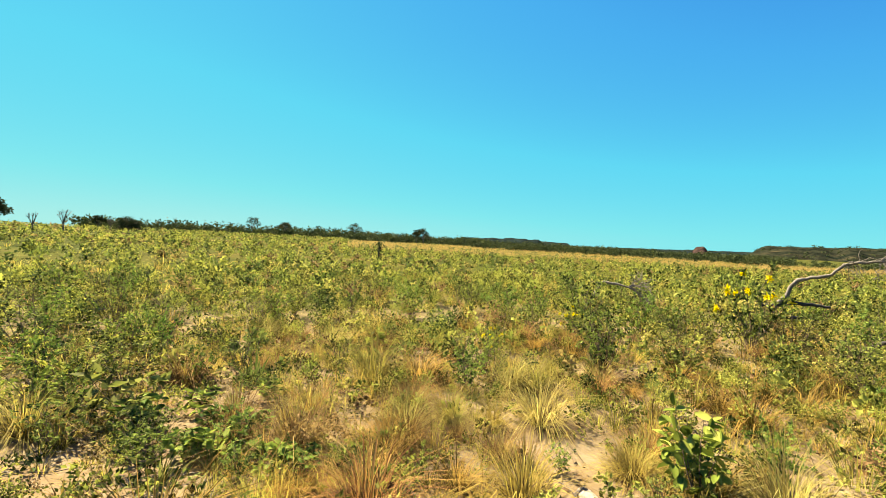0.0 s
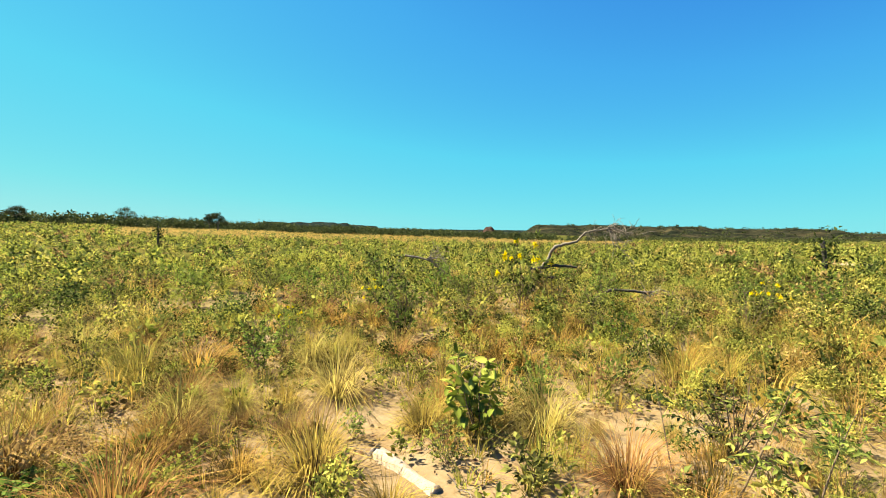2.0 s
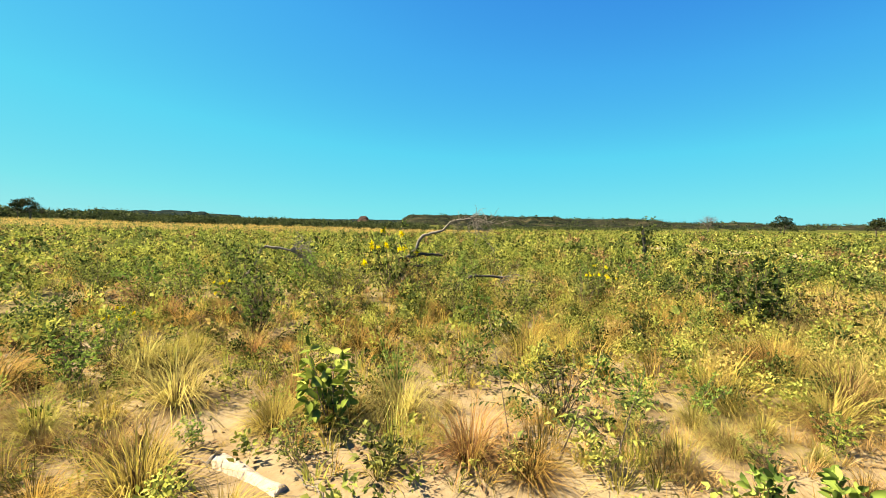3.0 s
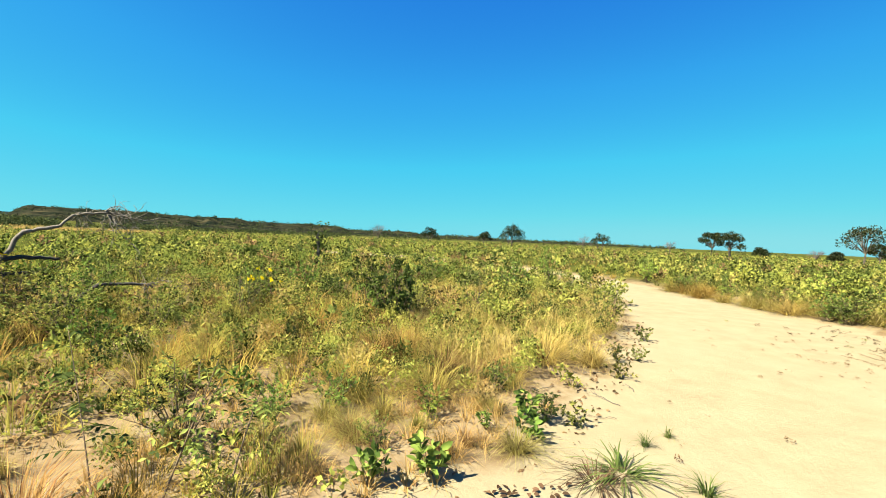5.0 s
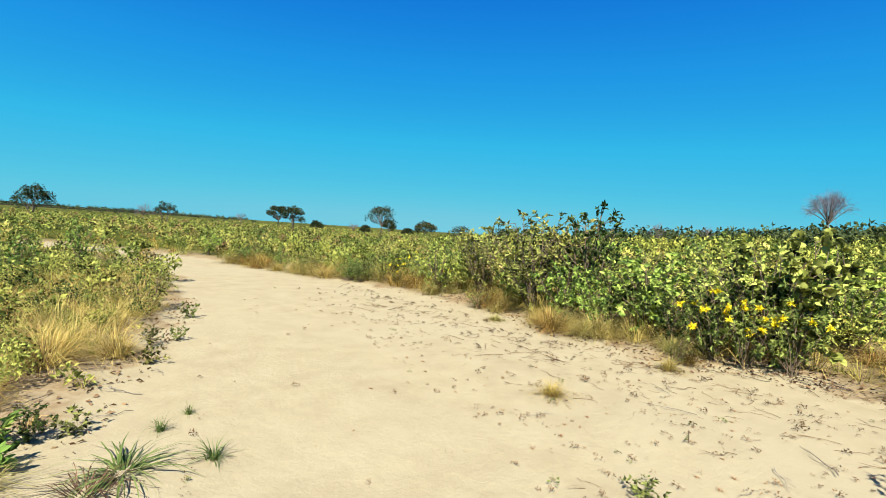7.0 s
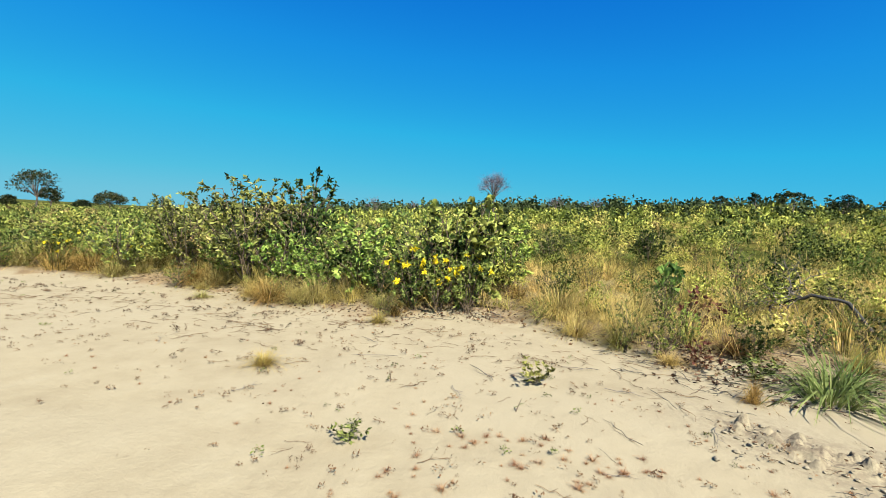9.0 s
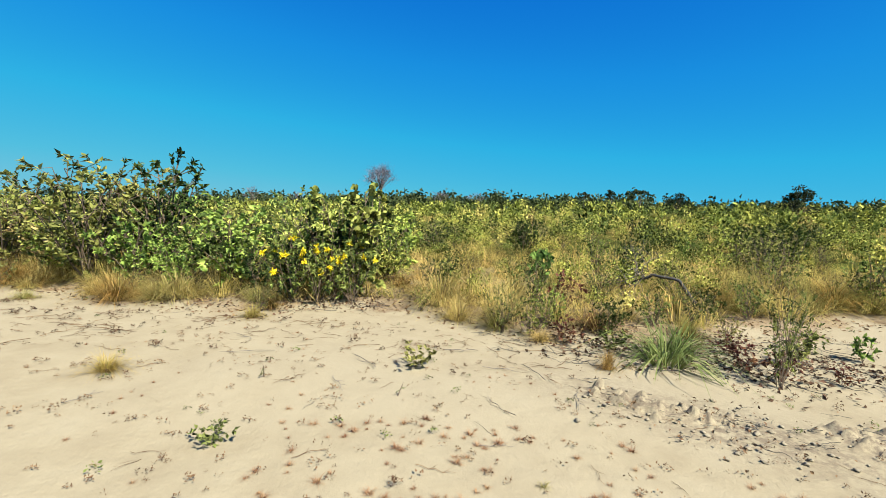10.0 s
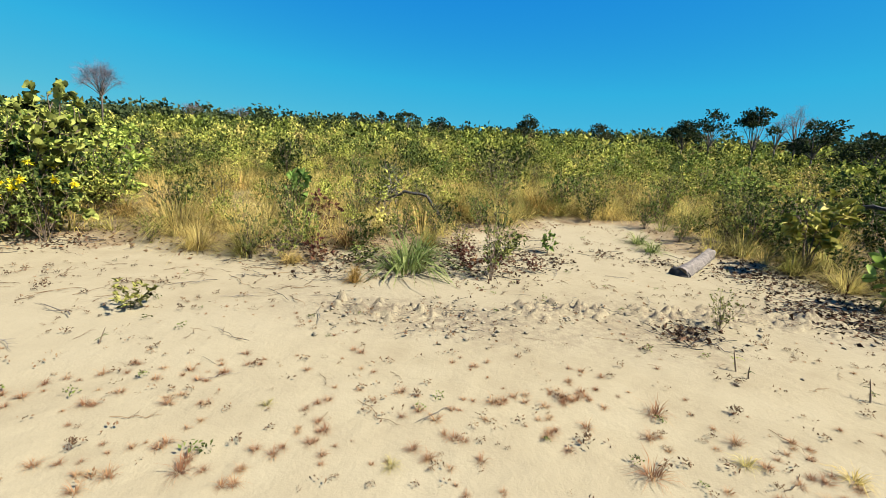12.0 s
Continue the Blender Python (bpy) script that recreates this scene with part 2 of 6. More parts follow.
def land(x, y):
    x, y = np.asarray(x, float), np.asarray(y, float)
    south = x * 0.5 - y * 0.866
    west = -x * 0.906 - y * 0.423
    z = 0.072 * (soft(south - 7, 2.0) - soft(south - 85, 8.0)) * 1.0
    z = z + 0.026 * (soft(west - 25, 4.0) - soft(west - 160, 10.0))
    r = np.hypot(x, y)
    sd = inside(x, y)
    rough = np.clip(-sd / 1.2, 0, 1)
    z = z + 0.035 * rough * waves(x, y, 2.2, 1) + 0.05 * rough * np.clip(r / 12, 0, 1) * waves(x, y, 7, 2)
    z = z + 0.05 * np.clip(-sd / 0.5, 0, 1)
    z = z + 0.006 * np.clip(sd, 0, 1) * waves(x, y, 1.4, 3)
    return z


def to_mesh(name, verts, faces, mat=None, smooth=False):
    verts, faces = np.asarray(verts, np.float32), np.asarray(faces, np.int32)
    me = bpy.data.meshes.new(name)
    k = faces.shape[1]
    me.vertices.add(len(verts))
    me.vertices.foreach_set("co", verts.ravel())
    me.loops.add(faces.size)
    me.loops.foreach_set("vertex_index", faces.ravel())
    me.polygons.add(len(faces))
    me.polygons.foreach_set("loop_start", np.arange(0, faces.size, k, dtype=np.int32))
    if smooth:
        me.polygons.foreach_set("use_smooth", np.ones(len(faces), bool))
    me.update(calc_edges=True)
    if mat:
        me.materials.append(mat)
    return me


def joined(shapes):
    vs, fs, n = [], [], 0
    for v, f in shapes:
        if len(v):
            vs.append(v), fs.append(np.asarray(f) + n)
            n += len(v)
    return np.concatenate(vs), np.concatenate(fs)


# ---- the ground sheet ----
def ground_material():
    m, nt, bsdf, out = fresh("sandy_soil")
    pos = position(nt)

    def attr(n):
        a = nt.nodes.new("ShaderNodeAttribute")
        a.attribute_name = n
        return a.outputs["Fac"]

    big, mid, fine, grain = noise_tex(nt, 0.35, 3, pos), noise_tex(nt, 2.3, 5, pos, 0.65), noise_tex(nt, 14, 5, pos, 0.7), noise_tex(nt, 160, 3, pos, 0.7)
    sand = ramp(nt, mid, [(0.3, (0.192, 0.158, 0.1)), (0.55, (0.222, 0.187, 0.12)), (0.75, (0.234, 0.2, 0.132))])
    sand = blend(nt, "MIX", ramp(nt, big, [(0.45, (0, 0, 0)), (0.65, (0.6, 0.6, 0.6))]), sand, (0.226, 0.193, 0.128))
    soil = ramp(nt, mid, [(0.3, (0.126, 0.0864, 0.049)), (0.5, (0.187, 0.141, 0.0864)), (0.72, (0.222, 0.182, 0.118))])
    litter = ramp(nt, fine, [(0.44, (0, 0, 0)), (0.6, (1, 1, 1))])
    soil = blend(nt, "MIX", blend(nt, "MULTIPLY", 1.0, litter, (0.4, 0.4, 0.4)), soil, (0.12, 0.08, 0.036))
    # overgrown soil, its colour darkened to include the shade beneath the scrub
    far = ramp(nt, noise_tex(nt, 0.06, 6, pos, 0.7), [(0.35, (0.0288, 0.0392, 0.00749)), (0.5, (0.0518, 0.0576, 0.0115)), (0.66, (0.0864, 0.0691, 0.0184))])
    far = blend(nt, "MULTIPLY", 0.8, far, ramp(nt, noise_tex(nt, 0.8, 5, pos, 0.75), [(0.35, (0.45, 0.45, 0.4)), (0.6, (1.2, 1.2, 1.1))]))
    col = blend(nt, "MIX", attr("far"), soil, far)
    edge = nt.nodes.new("ShaderNodeMath")
    edge.operation = "MULTIPLY_ADD"
    edge.inputs[1].default_value, edge.inputs[2].default_value = 0.7, -0.35
    nt.links.new(fine, edge.inputs[0])
    add = nt.nodes.new("ShaderNodeMath")
    add.use_clamp = True
    nt.links.new(attr("sand"), add.inputs[0])
    nt.links.new(edge.outputs[0], add.inputs[1])
    col = blend(nt, "MIX", ramp(nt, add.outputs[0], [(0.3, (0, 0, 0)), (0.6, (1, 1, 1))]), col, sand)
    # dark blotches put the shade of pits in churned sand into the colour
    col = blend(nt, "MIX", blend(nt, "MULTIPLY", 1.0, ramp(nt, noise_tex(nt, 15.0, 6, pos, 0.8), [(0.44, (0, 0, 0)), (0.56, (0.9, 0.9, 0.9))]), attr("churn_shade")), col, (0.12, 0.093, 0.065))
    col = blend(nt, "MULTIPLY", 0.22, col, ramp(nt, grain, [(0.3, (0.6, 0.6, 0.6)), (0.65, (1.15, 1.15, 1.15))]))
    nt.links.new(col, bsdf.inputs["Base Color"])
    bsdf.inputs["Roughness"].default_value = 0.95
    bsdf.inputs["Specular IOR Level"].default_value = 0.02
    bump = nt.nodes.new("ShaderNodeBump")
    bump.inputs["Strength"].default_value, bump.inputs["Distance"].default_value = 0.26, 0.05
    h = nt.nodes.new("ShaderNodeMath")
    h.operation = "MULTIPLY_ADD"
    h.inputs[1].default_value = 0.1
    nt.links.new(grain, h.inputs[0])
    nt.links.new(fine, h.inputs[2])
    lumps = nt.nodes.new("ShaderNodeMath")
    lumps.operation = "MULTIPLY_ADD"
    # the same mask makes the bump lumpier
    nt.links.new(blend(nt, "MULTIPLY", 1.0, ramp(nt, noise_tex(nt, 9.0, 6, pos, 0.75), [(0.3, (0, 0, 0)), (0.7, (1, 1, 1))]), blend(nt, "ADD", 1.0, attr("churn_shade"), (0.12, 0.12, 0.12))), lumps.inputs[0])
    lumps.inputs[1].default_value = 4.0
    nt.links.new(h.outputs[0], lumps.inputs[2])
    nt.links.new(lumps.outputs[0], bump.inputs["Height"])
    nt.links.new(bump.outputs[0], bsdf.inputs["Normal"])
    return m


def build_ground():
    cx, cy, na = 1.0, 0.0, 256
    rr = np.concatenate([[0.12], 0.12 * 1.034 ** np.arange(1, 312)])
    rr = rr[rr < 4200]
    ang = np.linspace(0, 2 * np.pi, na, endpoint=False)
    x = (cx + rr[:, None] * np.sin(ang)[None]).ravel()
    y = (cy + rr[:, None] * np.cos(ang)[None]).ravel()
    z = land(x, y)
    sd = inside(x, y) + 0.35 * waves(x, y, 1.6, 11) + 0.2 * waves(x, y, 0.6, 12)
    z = z + np.clip(sd, 0, 1) * 0.003 * waves(x, y, 0.3, 23)
    verts = np.stack([x, y, z], 1)
    n = len(rr)
    i, j = np.meshgrid(np.arange(n - 1), np.arange(na), indexing="ij")
    a = (i * na + j).ravel()
    b = (i * na + (j + 1) % na).ravel()
    quads = np.stack([a, a + na, b + na, b], 1)
    verts = np.concatenate([verts, [[cx, cy, float(land(cx, cy))]]])
    me = to_mesh("ground", verts, quads, ground_material(), True)
    bm_ = bmesh.new()
    bm_.from_mesh(me)
    bm_.verts.ensure_lookup_table()
    mid = bm_.verts[len(verts) - 1]
    for k in range(na):
        bm_.faces.new((mid, bm_.verts[(k + 1) % na], bm_.verts[k])).smooth = True
    bmesh.ops.recalc_face_normals(bm_, faces=bm_.faces)
    bm_.to_mesh(me)
    bm_.free()
    bare = np.clip(0.55 * waves(x, y, 3.1, 31) + 0.4 * waves(x, y, 1.1, 32) - 0.1, 0, 1) * np.clip(1 - np.hypot(x, y) / 9, 0, 1)
    s = np.append(np.clip(0.5 + sd / 0.7, 0, 1) + 0.75 * bare, 1).astype(np.float32)
    f = np.append(np.clip((np.hypot(x, y) - 7) / 10, 0, 1) * np.clip(-inside(x, y) - 0.4, 0, 1), 0).astype(np.float32)
    # patches of churned sand that get lumps and painted pit shade
    churn_shade = np.append(np.clip(np.exp(-(((x - 3.1) * 0.8 + (y + 2.95) * 0.6) / 1.3) ** 2 - ((-(x - 3.1) * 0.6 + (y + 2.95) * 0.8) / 0.4) ** 2) + 0.9 * np.exp(-((x - 1.0) / 0.9) ** 2 - ((y + 5.9) / 0.45) ** 2)
                             + 0.7 * np.exp(-((x - 2.0) / 0.9) ** 2 - ((y + 4.4) / 0.5) ** 2), 0, 1), 0).astype(np.float32)
    for name, val in (("sand", np.clip(s, 0, 1)), ("far", f), ("churn_shade", churn_shade)):
        at = me.attributes.new(name, "FLOAT", "POINT")
        at.data.foreach_set("value", val)
    return tagged(new("ground", me), "pale sandy ground with dry litter, grown over away from the track", "ground", kind="structure")


build_ground()


def churned(line, width, amp, seed):
    """Trodden, turned-up sand along a line, fading into the ground at its edges."""
    line = np.asarray(line, float)
    ln = np.hypot(*np.diff(line, axis=0).T).sum()
    n, m = int(ln / 0.022), int(2 * width / 0.022)
    u = np.linspace(0, len(line) - 1, n)
    px, py = np.interp(u, np.arange(len(line)), line[:, 0]), np.interp(u, np.arange(len(line)), line[:, 1])
    tx, ty = np.gradient(px), np.gradient(py)
    k = np.hypot(tx, ty)
    v = np.linspace(-1, 1, m)
    x = px[:, None] - (ty / k)[:, None] * v * width
    y = py[:, None] + (tx / k)[:, None] * v * width
    mask = np.clip(1.25 - np.abs(v)[None] * 1.3 - 1.2 * np.exp(-np.minimum(u, u[-1] - u) * 6)[:, None] + 0.3 * waves(x, y, 0.5, seed), 0, 1)
    rag = np.random.default_rng(seed).normal(size=x.shape)
    rag = (rag + np.roll(rag, 1, 0) + np.roll(rag, 1, 1) + np.roll(rag, (1, 1), (0, 1))) * 0.5
    lump = np.tanh(2.2 * np.maximum(waves(x, y, 0.17, seed + 1) - 0.1, 0)) * (0.45 + 0.55 * np.tanh(3 * np.abs(waves(x, y, 0.085, seed + 2))))
    h = 0.62 * lump + 0.3 * np.maximum(waves(x, y, 0.42, seed + 3), 0) + 0.2 * rag * (0.25 + lump)
    z = land(x, y) + mask * (0.012 + amp * np.maximum(h, 0)) - (1 - mask) * 0.03
    i, j = np.meshgrid(np.arange(n - 1), np.arange(m - 1), indexing="ij")
    q = (i * m + j).ravel()
    me = to_mesh("churned_sand", np.stack([x.ravel(), y.ravel(), z.ravel()], 1), np.stack([q, q + m, q + m + 1, q + 1], 1), bpy.data.materials["sandy_soil"], True)
    for name, val in (("sand", np.ones(x.size)), ("far", np.zeros(x.size)), ("churn_shade", 1.0 * mask.ravel())):
        me.attributes.new(name, "FLOAT", "POINT").data.foreach_set("value", val.astype(np.float32))
    return tagged(new("churned_sand", me), "trodden turned-up sand with lumps", "sand", kind="structure")


churned([(3.95, -2.2), (3.3, -2.8), (3.1, -3.2)], 0.36, 0.09, 900)
churned([(2.95, -3.45), (2.6, -4.0), (2.3, -4.5)], 0.38, 0.085, 920)
churned([(2.2, -4.4), (1.8, -5.0), (1.3, -5.6), (0.7, -6.2)], 0.38, 0.085, 940)


# ---- far hills ----
def hill_material(name, a, b, c):
    m, nt, bsdf, out = fresh(name)
    pos = position(nt)
    col = ramp(nt, noise_tex(nt, 0.02, 8, pos, 0.75), [(0.38, a), (0.52, b), (0.66, c)])
    col = blend(nt, "MULTIPLY", 0.8, col, ramp(nt, noise_tex(nt, 0.09, 5, pos, 0.75), [(0.4, (0.25, 0.27, 0.3)), (0.58, (1.4, 1.4, 1.3))]))
    nt.links.new(col, bsdf.inputs["Base Color"])
    bsdf.inputs["Roughness"].default_value = 1.0
    bsdf.inputs["Specular IOR Level"].default_value = 0.0
    return m


def step(v, lo, hi):
    s = np.clip((v - lo) / (hi - lo), 0, 1)
    return s * s * (3 - 2 * s)


HILL_TREES = []


def ridge(name, az0, az1, dist, depth, mesas, mat, label, seed, crowns=0):
    """A long wooded ridge of flat-topped rises, each (from, to, shoulder, degrees high)."""
    az = np.linspace(az0, az1, 260)
    rows = 16
    h = np.zeros_like(az)
    for lo, hi, sh, deg in mesas:
        h = np.maximum(h, deg * step(az, lo - sh, lo) * (1 - step(az, hi, hi + sh)))
    h = h + 0.03 * waves(az, az * 0, 2.5, seed) + 0.018 * waves(az, az * 0, 0.8, seed + 1)
    crest = dist * np.tan(np.radians(np.maximum(h, 0.0))) + 1.5
    k = np.linspace(0, 1, rows)
    up = np.where(k < 0.62, (k / 0.62) ** 1.5, 1 - 0.05 * ((k - 0.62) / 0.38))
    r = dist + depth * (k[:, None] - 0.62) + depth * 0.08 * waves(az[None] * 3, k[:, None] * 9, 9, seed + 2)
    x, y = r * np.sin(np.radians(az))[None], r * np.cos(np.radians(az))[None]
    z = up[:, None] * crest[None] * (1 + 0.05 * waves(x, y, 160, seed + 3)) - 6 * (k[:, None] == 0)
    n = len(az)
    i, j = np.meshgrid(np.arange(rows - 1), np.arange(n - 1), indexing="ij")
    a = (i * n + j).ravel()
    if crowns:
        gr = np.random.default_rng(seed + 7)
        ii, jj = gr.integers(2, rows - 2, crowns), gr.integers(0, n - 1, crowns)
        s, t = gr.uniform(0, 1, crowns), gr.uniform(0, 1, crowns)
        spot = [q[ii, jj] * (1 - s) * (1 - t) + q[ii + 1, jj] * s * (1 - t) + q[ii, jj + 1] * (1 - s) * t + q[ii + 1, jj + 1] * s * t for q in (x, y, z)]
        HILL_TREES.append(np.stack([spot[0], spot[1], spot[2] - 1.5, gr.uniform(3, 6.5, crowns), gr.uniform(0, 6.283, crowns), gr.integers(0, 4, crowns)], 1))
    return tagged(new(name, to_mesh(name, np.stack([x.ravel(), y.ravel(), z.ravel()], 1), np.stack([a, a + 1, a + n + 1, a + n], 1), mat, True)),
                  label, "hill", kind="structure")


# bluish tint of the farthest woods is distance haze mixed into the colour
BLUE_HILL = hill_material("hazed_woods", (0.0065, 0.012, 0.0135), (0.011, 0.018, 0.0185), (0.017, 0.023, 0.0225))
BROWN_HILL = hill_material("dry_hill_woods", (0.006, 0.009, 0.007), (0.016, 0.018, 0.0125), (0.04, 0.034, 0.021))
ROCK_HILL = hill_material("red_rock", (0.016, 0.013, 0.013), (0.034, 0.021, 0.02), (0.045, 0.032, 0.028))
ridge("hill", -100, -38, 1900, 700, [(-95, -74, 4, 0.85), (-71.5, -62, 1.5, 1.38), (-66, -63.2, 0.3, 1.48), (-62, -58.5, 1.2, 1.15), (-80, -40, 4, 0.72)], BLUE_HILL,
      "long flat-topped wooded hills, coloured bluish for distance haze", 41)
ridge("hill", -45, 32, 1100, 420, [(-38, -28.5, 2.6, 1.42), (-30, -20, 3, 1.26), (-22, -10, 3, 1.0), (-10.5, -9, 4.5, 0.9), (-9, 0, 5, 0.6), (0, 9, 6, 0.36), (-14, 22, 10, 0.2)], BROWN_HILL,
      "low dry hill with sparse woods", 51, 800)
ridge("hill", -47, -41, 1500, 160, [(-44.3, -43.8, 1.1, 1.15)], ROCK_HILL, "small red rock knoll on the skyline", 61)


# ---- shapes of plants ----
def unit(v):
    return v / np.maximum(np.linalg.norm(v, axis=-1, keepdims=True), 1e-9)


def leaves(g, p, d, length, width, fold=0.25, rounded=False, up=0.7):
    """Folded leaves at points p along directions d."""
    n = len(p)
    d = unit(d)
    nrm = unit(g.normal(size=(n, 3)) * 0.6 + np.array([0, 0, up]))
    side = unit(np.cross(d, nrm))
    nrm = unit(np.cross(side, d))
    L, W = np.asarray(length).reshape(-1, 1) * np.ones((n, 1)), np.asarray(width).reshape(-1, 1) * np.ones((n, 1))
    if not rounded:
        v = np.stack([p, p + d * L * 0.42 + side * W / 2 + nrm * W * fold, p + d * L - nrm * L * 0.08, p + d * L * 0.42 - side * W / 2 + nrm * W * fold], 1)
        f = np.array([(0, 1, 2), (0, 2, 3)])
    else:
        lift = nrm * W * fold
        v = [p]
        for sgn, ts in ((1, (0.16, 0.42, 0.76)), (0, (1.0,)), (-1, (0.76, 0.42, 0.16))):
            for t in ts:
                half = {0.16: 0.34, 0.42: 0.5, 0.76: 0.4, 1.0: 0.0}[t]
                v.append(p + d * L * t + sgn * side * W * half + lift * half * 2 - nrm * L * 0.1 * t * t)
        v = np.stack(v, 1)
        f = np.array([(0, m, m + 1) for m in range(1, 7)])
    k = v.shape[1]
    return v.reshape(-1, 3), (f[None] + (np.arange(n) * k)[:, None, None]).reshape(-1, 3)


def tube(pts, rad, sides=4, caps=True):
    pts, rad = np.asarray(pts, float), np.asarray(rad, float)
    t = unit(np.gradient(pts, axis=0))
    a = unit(np.cross(t, [0.31, 0.17, 0.93] if abs(t[0, 2]) < 0.9 else [1, 0.2, 0.1]))
    b = np.cross(t, a)
    w = np.linspace(0, 2 * np.pi, sides, endpoint=False)
    v = pts[:, None] + rad[:, None, None] * (a[:, None] * np.cos(w)[None, :, None] + b[:, None] * np.sin(w)[None, :, None])
    n = len(pts)
    i, j = np.meshgrid(np.arange(n - 1), np.arange(sides), indexing="ij")
    q0, q1 = (i * sides + j).ravel(), (i * sides + (j + 1) % sides).ravel()
    f = np.concatenate([np.stack([q0, q1, q1 + sides], 1), np.stack([q0, q1 + sides, q0 + sides], 1)])
    if not caps:
        return v.reshape(-1, 3), f
    caps = [(k0 * sides, k0 * sides + m, k0 * sides + m + 1) for k0 in (0, n - 1) for m in range(1, sides - 1)]
    return v.reshape(-1, 3), np.concatenate([f, caps])


def curve_to(g, a, b, n=6, bow=0.12):
    a, b = np.asarray(a, float), np.asarray(b, float)
    s = np.linspace(0, 1, n)[:, None]
    mid = (a + b) / 2 + np.array([0, 0, np.linalg.norm(b - a) * bow]) + g.normal(size=3) * np.linalg.norm(b - a) * bow * 0.6
    return (1 - s) ** 2 * a + 2 * s * (1 - s) * mid + s * s * b


def shrub_shape(seed, h=1.0, w=0.9, stems=9, twigs=5, per=7, leaf=0.05, aspect=0.5, rounded=False, low=0.12, thick=0.008, dome=0.5, droop=0.0):
    """Stems fan out of one base, carry twigs, and the twigs carry leaves. Returns wood, foliage, tips."""
    g = np.random.default_rng(seed)
    wood, pts, dirs, tips = [], [], [], []
    for k in range(stems):
        az = 2.4 * k + g.uniform(-0.5, 0.5)
        rad = w / 2 * math.sqrt((k + 0.5) / stems) * g.uniform(0.75, 1.15)
        top = h * (1 - dome * (rad / (w / 2)) ** 2 * 0.8) * g.uniform(0.84, 1.0)
        path = curve_to(g, g.normal(size=3) * [0.03, 0.03, 0] * w, (rad * math.cos(az), rad * math.sin(az), top), 7, 0.1)
        wood.append(tube(path[::2], np.linspace(thick, thick * 0.3, 4) * h ** 0.5, 3, False))
        tips.append(path[-1])
        for t in np.linspace(low + 0.1, 1.0, twigs):
            f = t * 6
            i = min(int(f), 5)
            base = path[i] + (path[i + 1] - path[i]) * (f - i)
            out = unit(np.array([math.cos(az), math.sin(az), 0.5]) * 0.5 + g.normal(size=3) * 0.7 + [0, 0, 0.35])
            ln = h * g.uniform(0.08, 0.22)
            end = base + out * ln
            wood.append(tube(np.stack([base, end]), np.array([0.4, 0.15]) * thick * h ** 0.5, 3, False))
            s = g.uniform(0.05, 1.05, (per, 1)) ** 0.35
            pts.append(base + (end - base) * s)
            dirs.append(out * 0.7 + g.normal(size=(per, 3)) * 0.7 + [0, 0, 0.1 - droop])
    p, d = np.concatenate(pts), np.concatenate(dirs)
    L = leaf * g.uniform(0.6, 1.25, len(p))
    keep = p[:, 2] > 0.02 * h
    return joined(wood), leaves(g, p[keep], d[keep], L[keep], L[keep] * aspect, rounded=rounded), np.array(tips)


def tuft_shape(seed, h=0.5, w=0.5, blades=150, width=0.005, stiff=0.5, flat=0.0, segs=3):
    """A tussock: curved blades out of one crown."""
    g = np.random.default_rng(seed)
    n = blades
    az = g.uniform(0, 6.283, n)
    lean = np.clip(np.abs(g.normal(0, 0.78, n)), 0, 1.4) * (1 - flat) + flat * g.uniform(0.9, 1.35, n)
    L = h * g.uniform(0.3, 1.12, n) * (1 + 0.15 * lean)
    r0 = 0.12 * w * np.sqrt(g.uniform(0, 1, n))
    hd = np.stack([np.cos(az), np.sin(az), np.zeros(n)], 1)
    base = hd * r0[:, None] + g.normal(size=(n, 3)) * [0.02, 0.02, 0] * w
    side = np.stack([-np.sin(az + g.normal(0, 0.6, n)), np.cos(az), np.zeros(n)], 1)
    spread = w / max(h, 1e-6)
    vs = []
    W = width * g.uniform(0.6, 1.3, n)
    for k in range(segs + 1):
        s = k / segs
        ang = lean * (0.45 + 0.55 * s) + (1 - stiff) * s * s * 0.9 * (0.3 + lean)
        pos = base + L[:, None] * s * (hd * np.sin(ang)[:, None] * min(spread, 1.6) * 0.75 + np.array([0, 0, 1.0]) * np.cos(np.minimum(ang, 1.62))[:, None])
        pos[:, 2] = np.maximum(pos[:, 2], 0.004)
        wk = (W * (1 - 0.55 * s))[:, None]
        if k < segs:
            vs += [pos - side * wk / 2, pos + side * wk / 2]
        else:
            vs.append(pos)
    v = np.stack(vs, 1)
    f = []
    for k in range(segs - 1):
        a = 2 * k
        f += [(a, a + 1, a + 3), (a, a + 3, a + 2)]
    f.append((2 * segs - 2, 2 * segs - 1, 2 * segs))
    m = v.shape[1]
    return v.reshape(-1, 3), (np.array(f)[None] + (np.arange(n) * m)[:, None, None]).reshape(-1, 3)


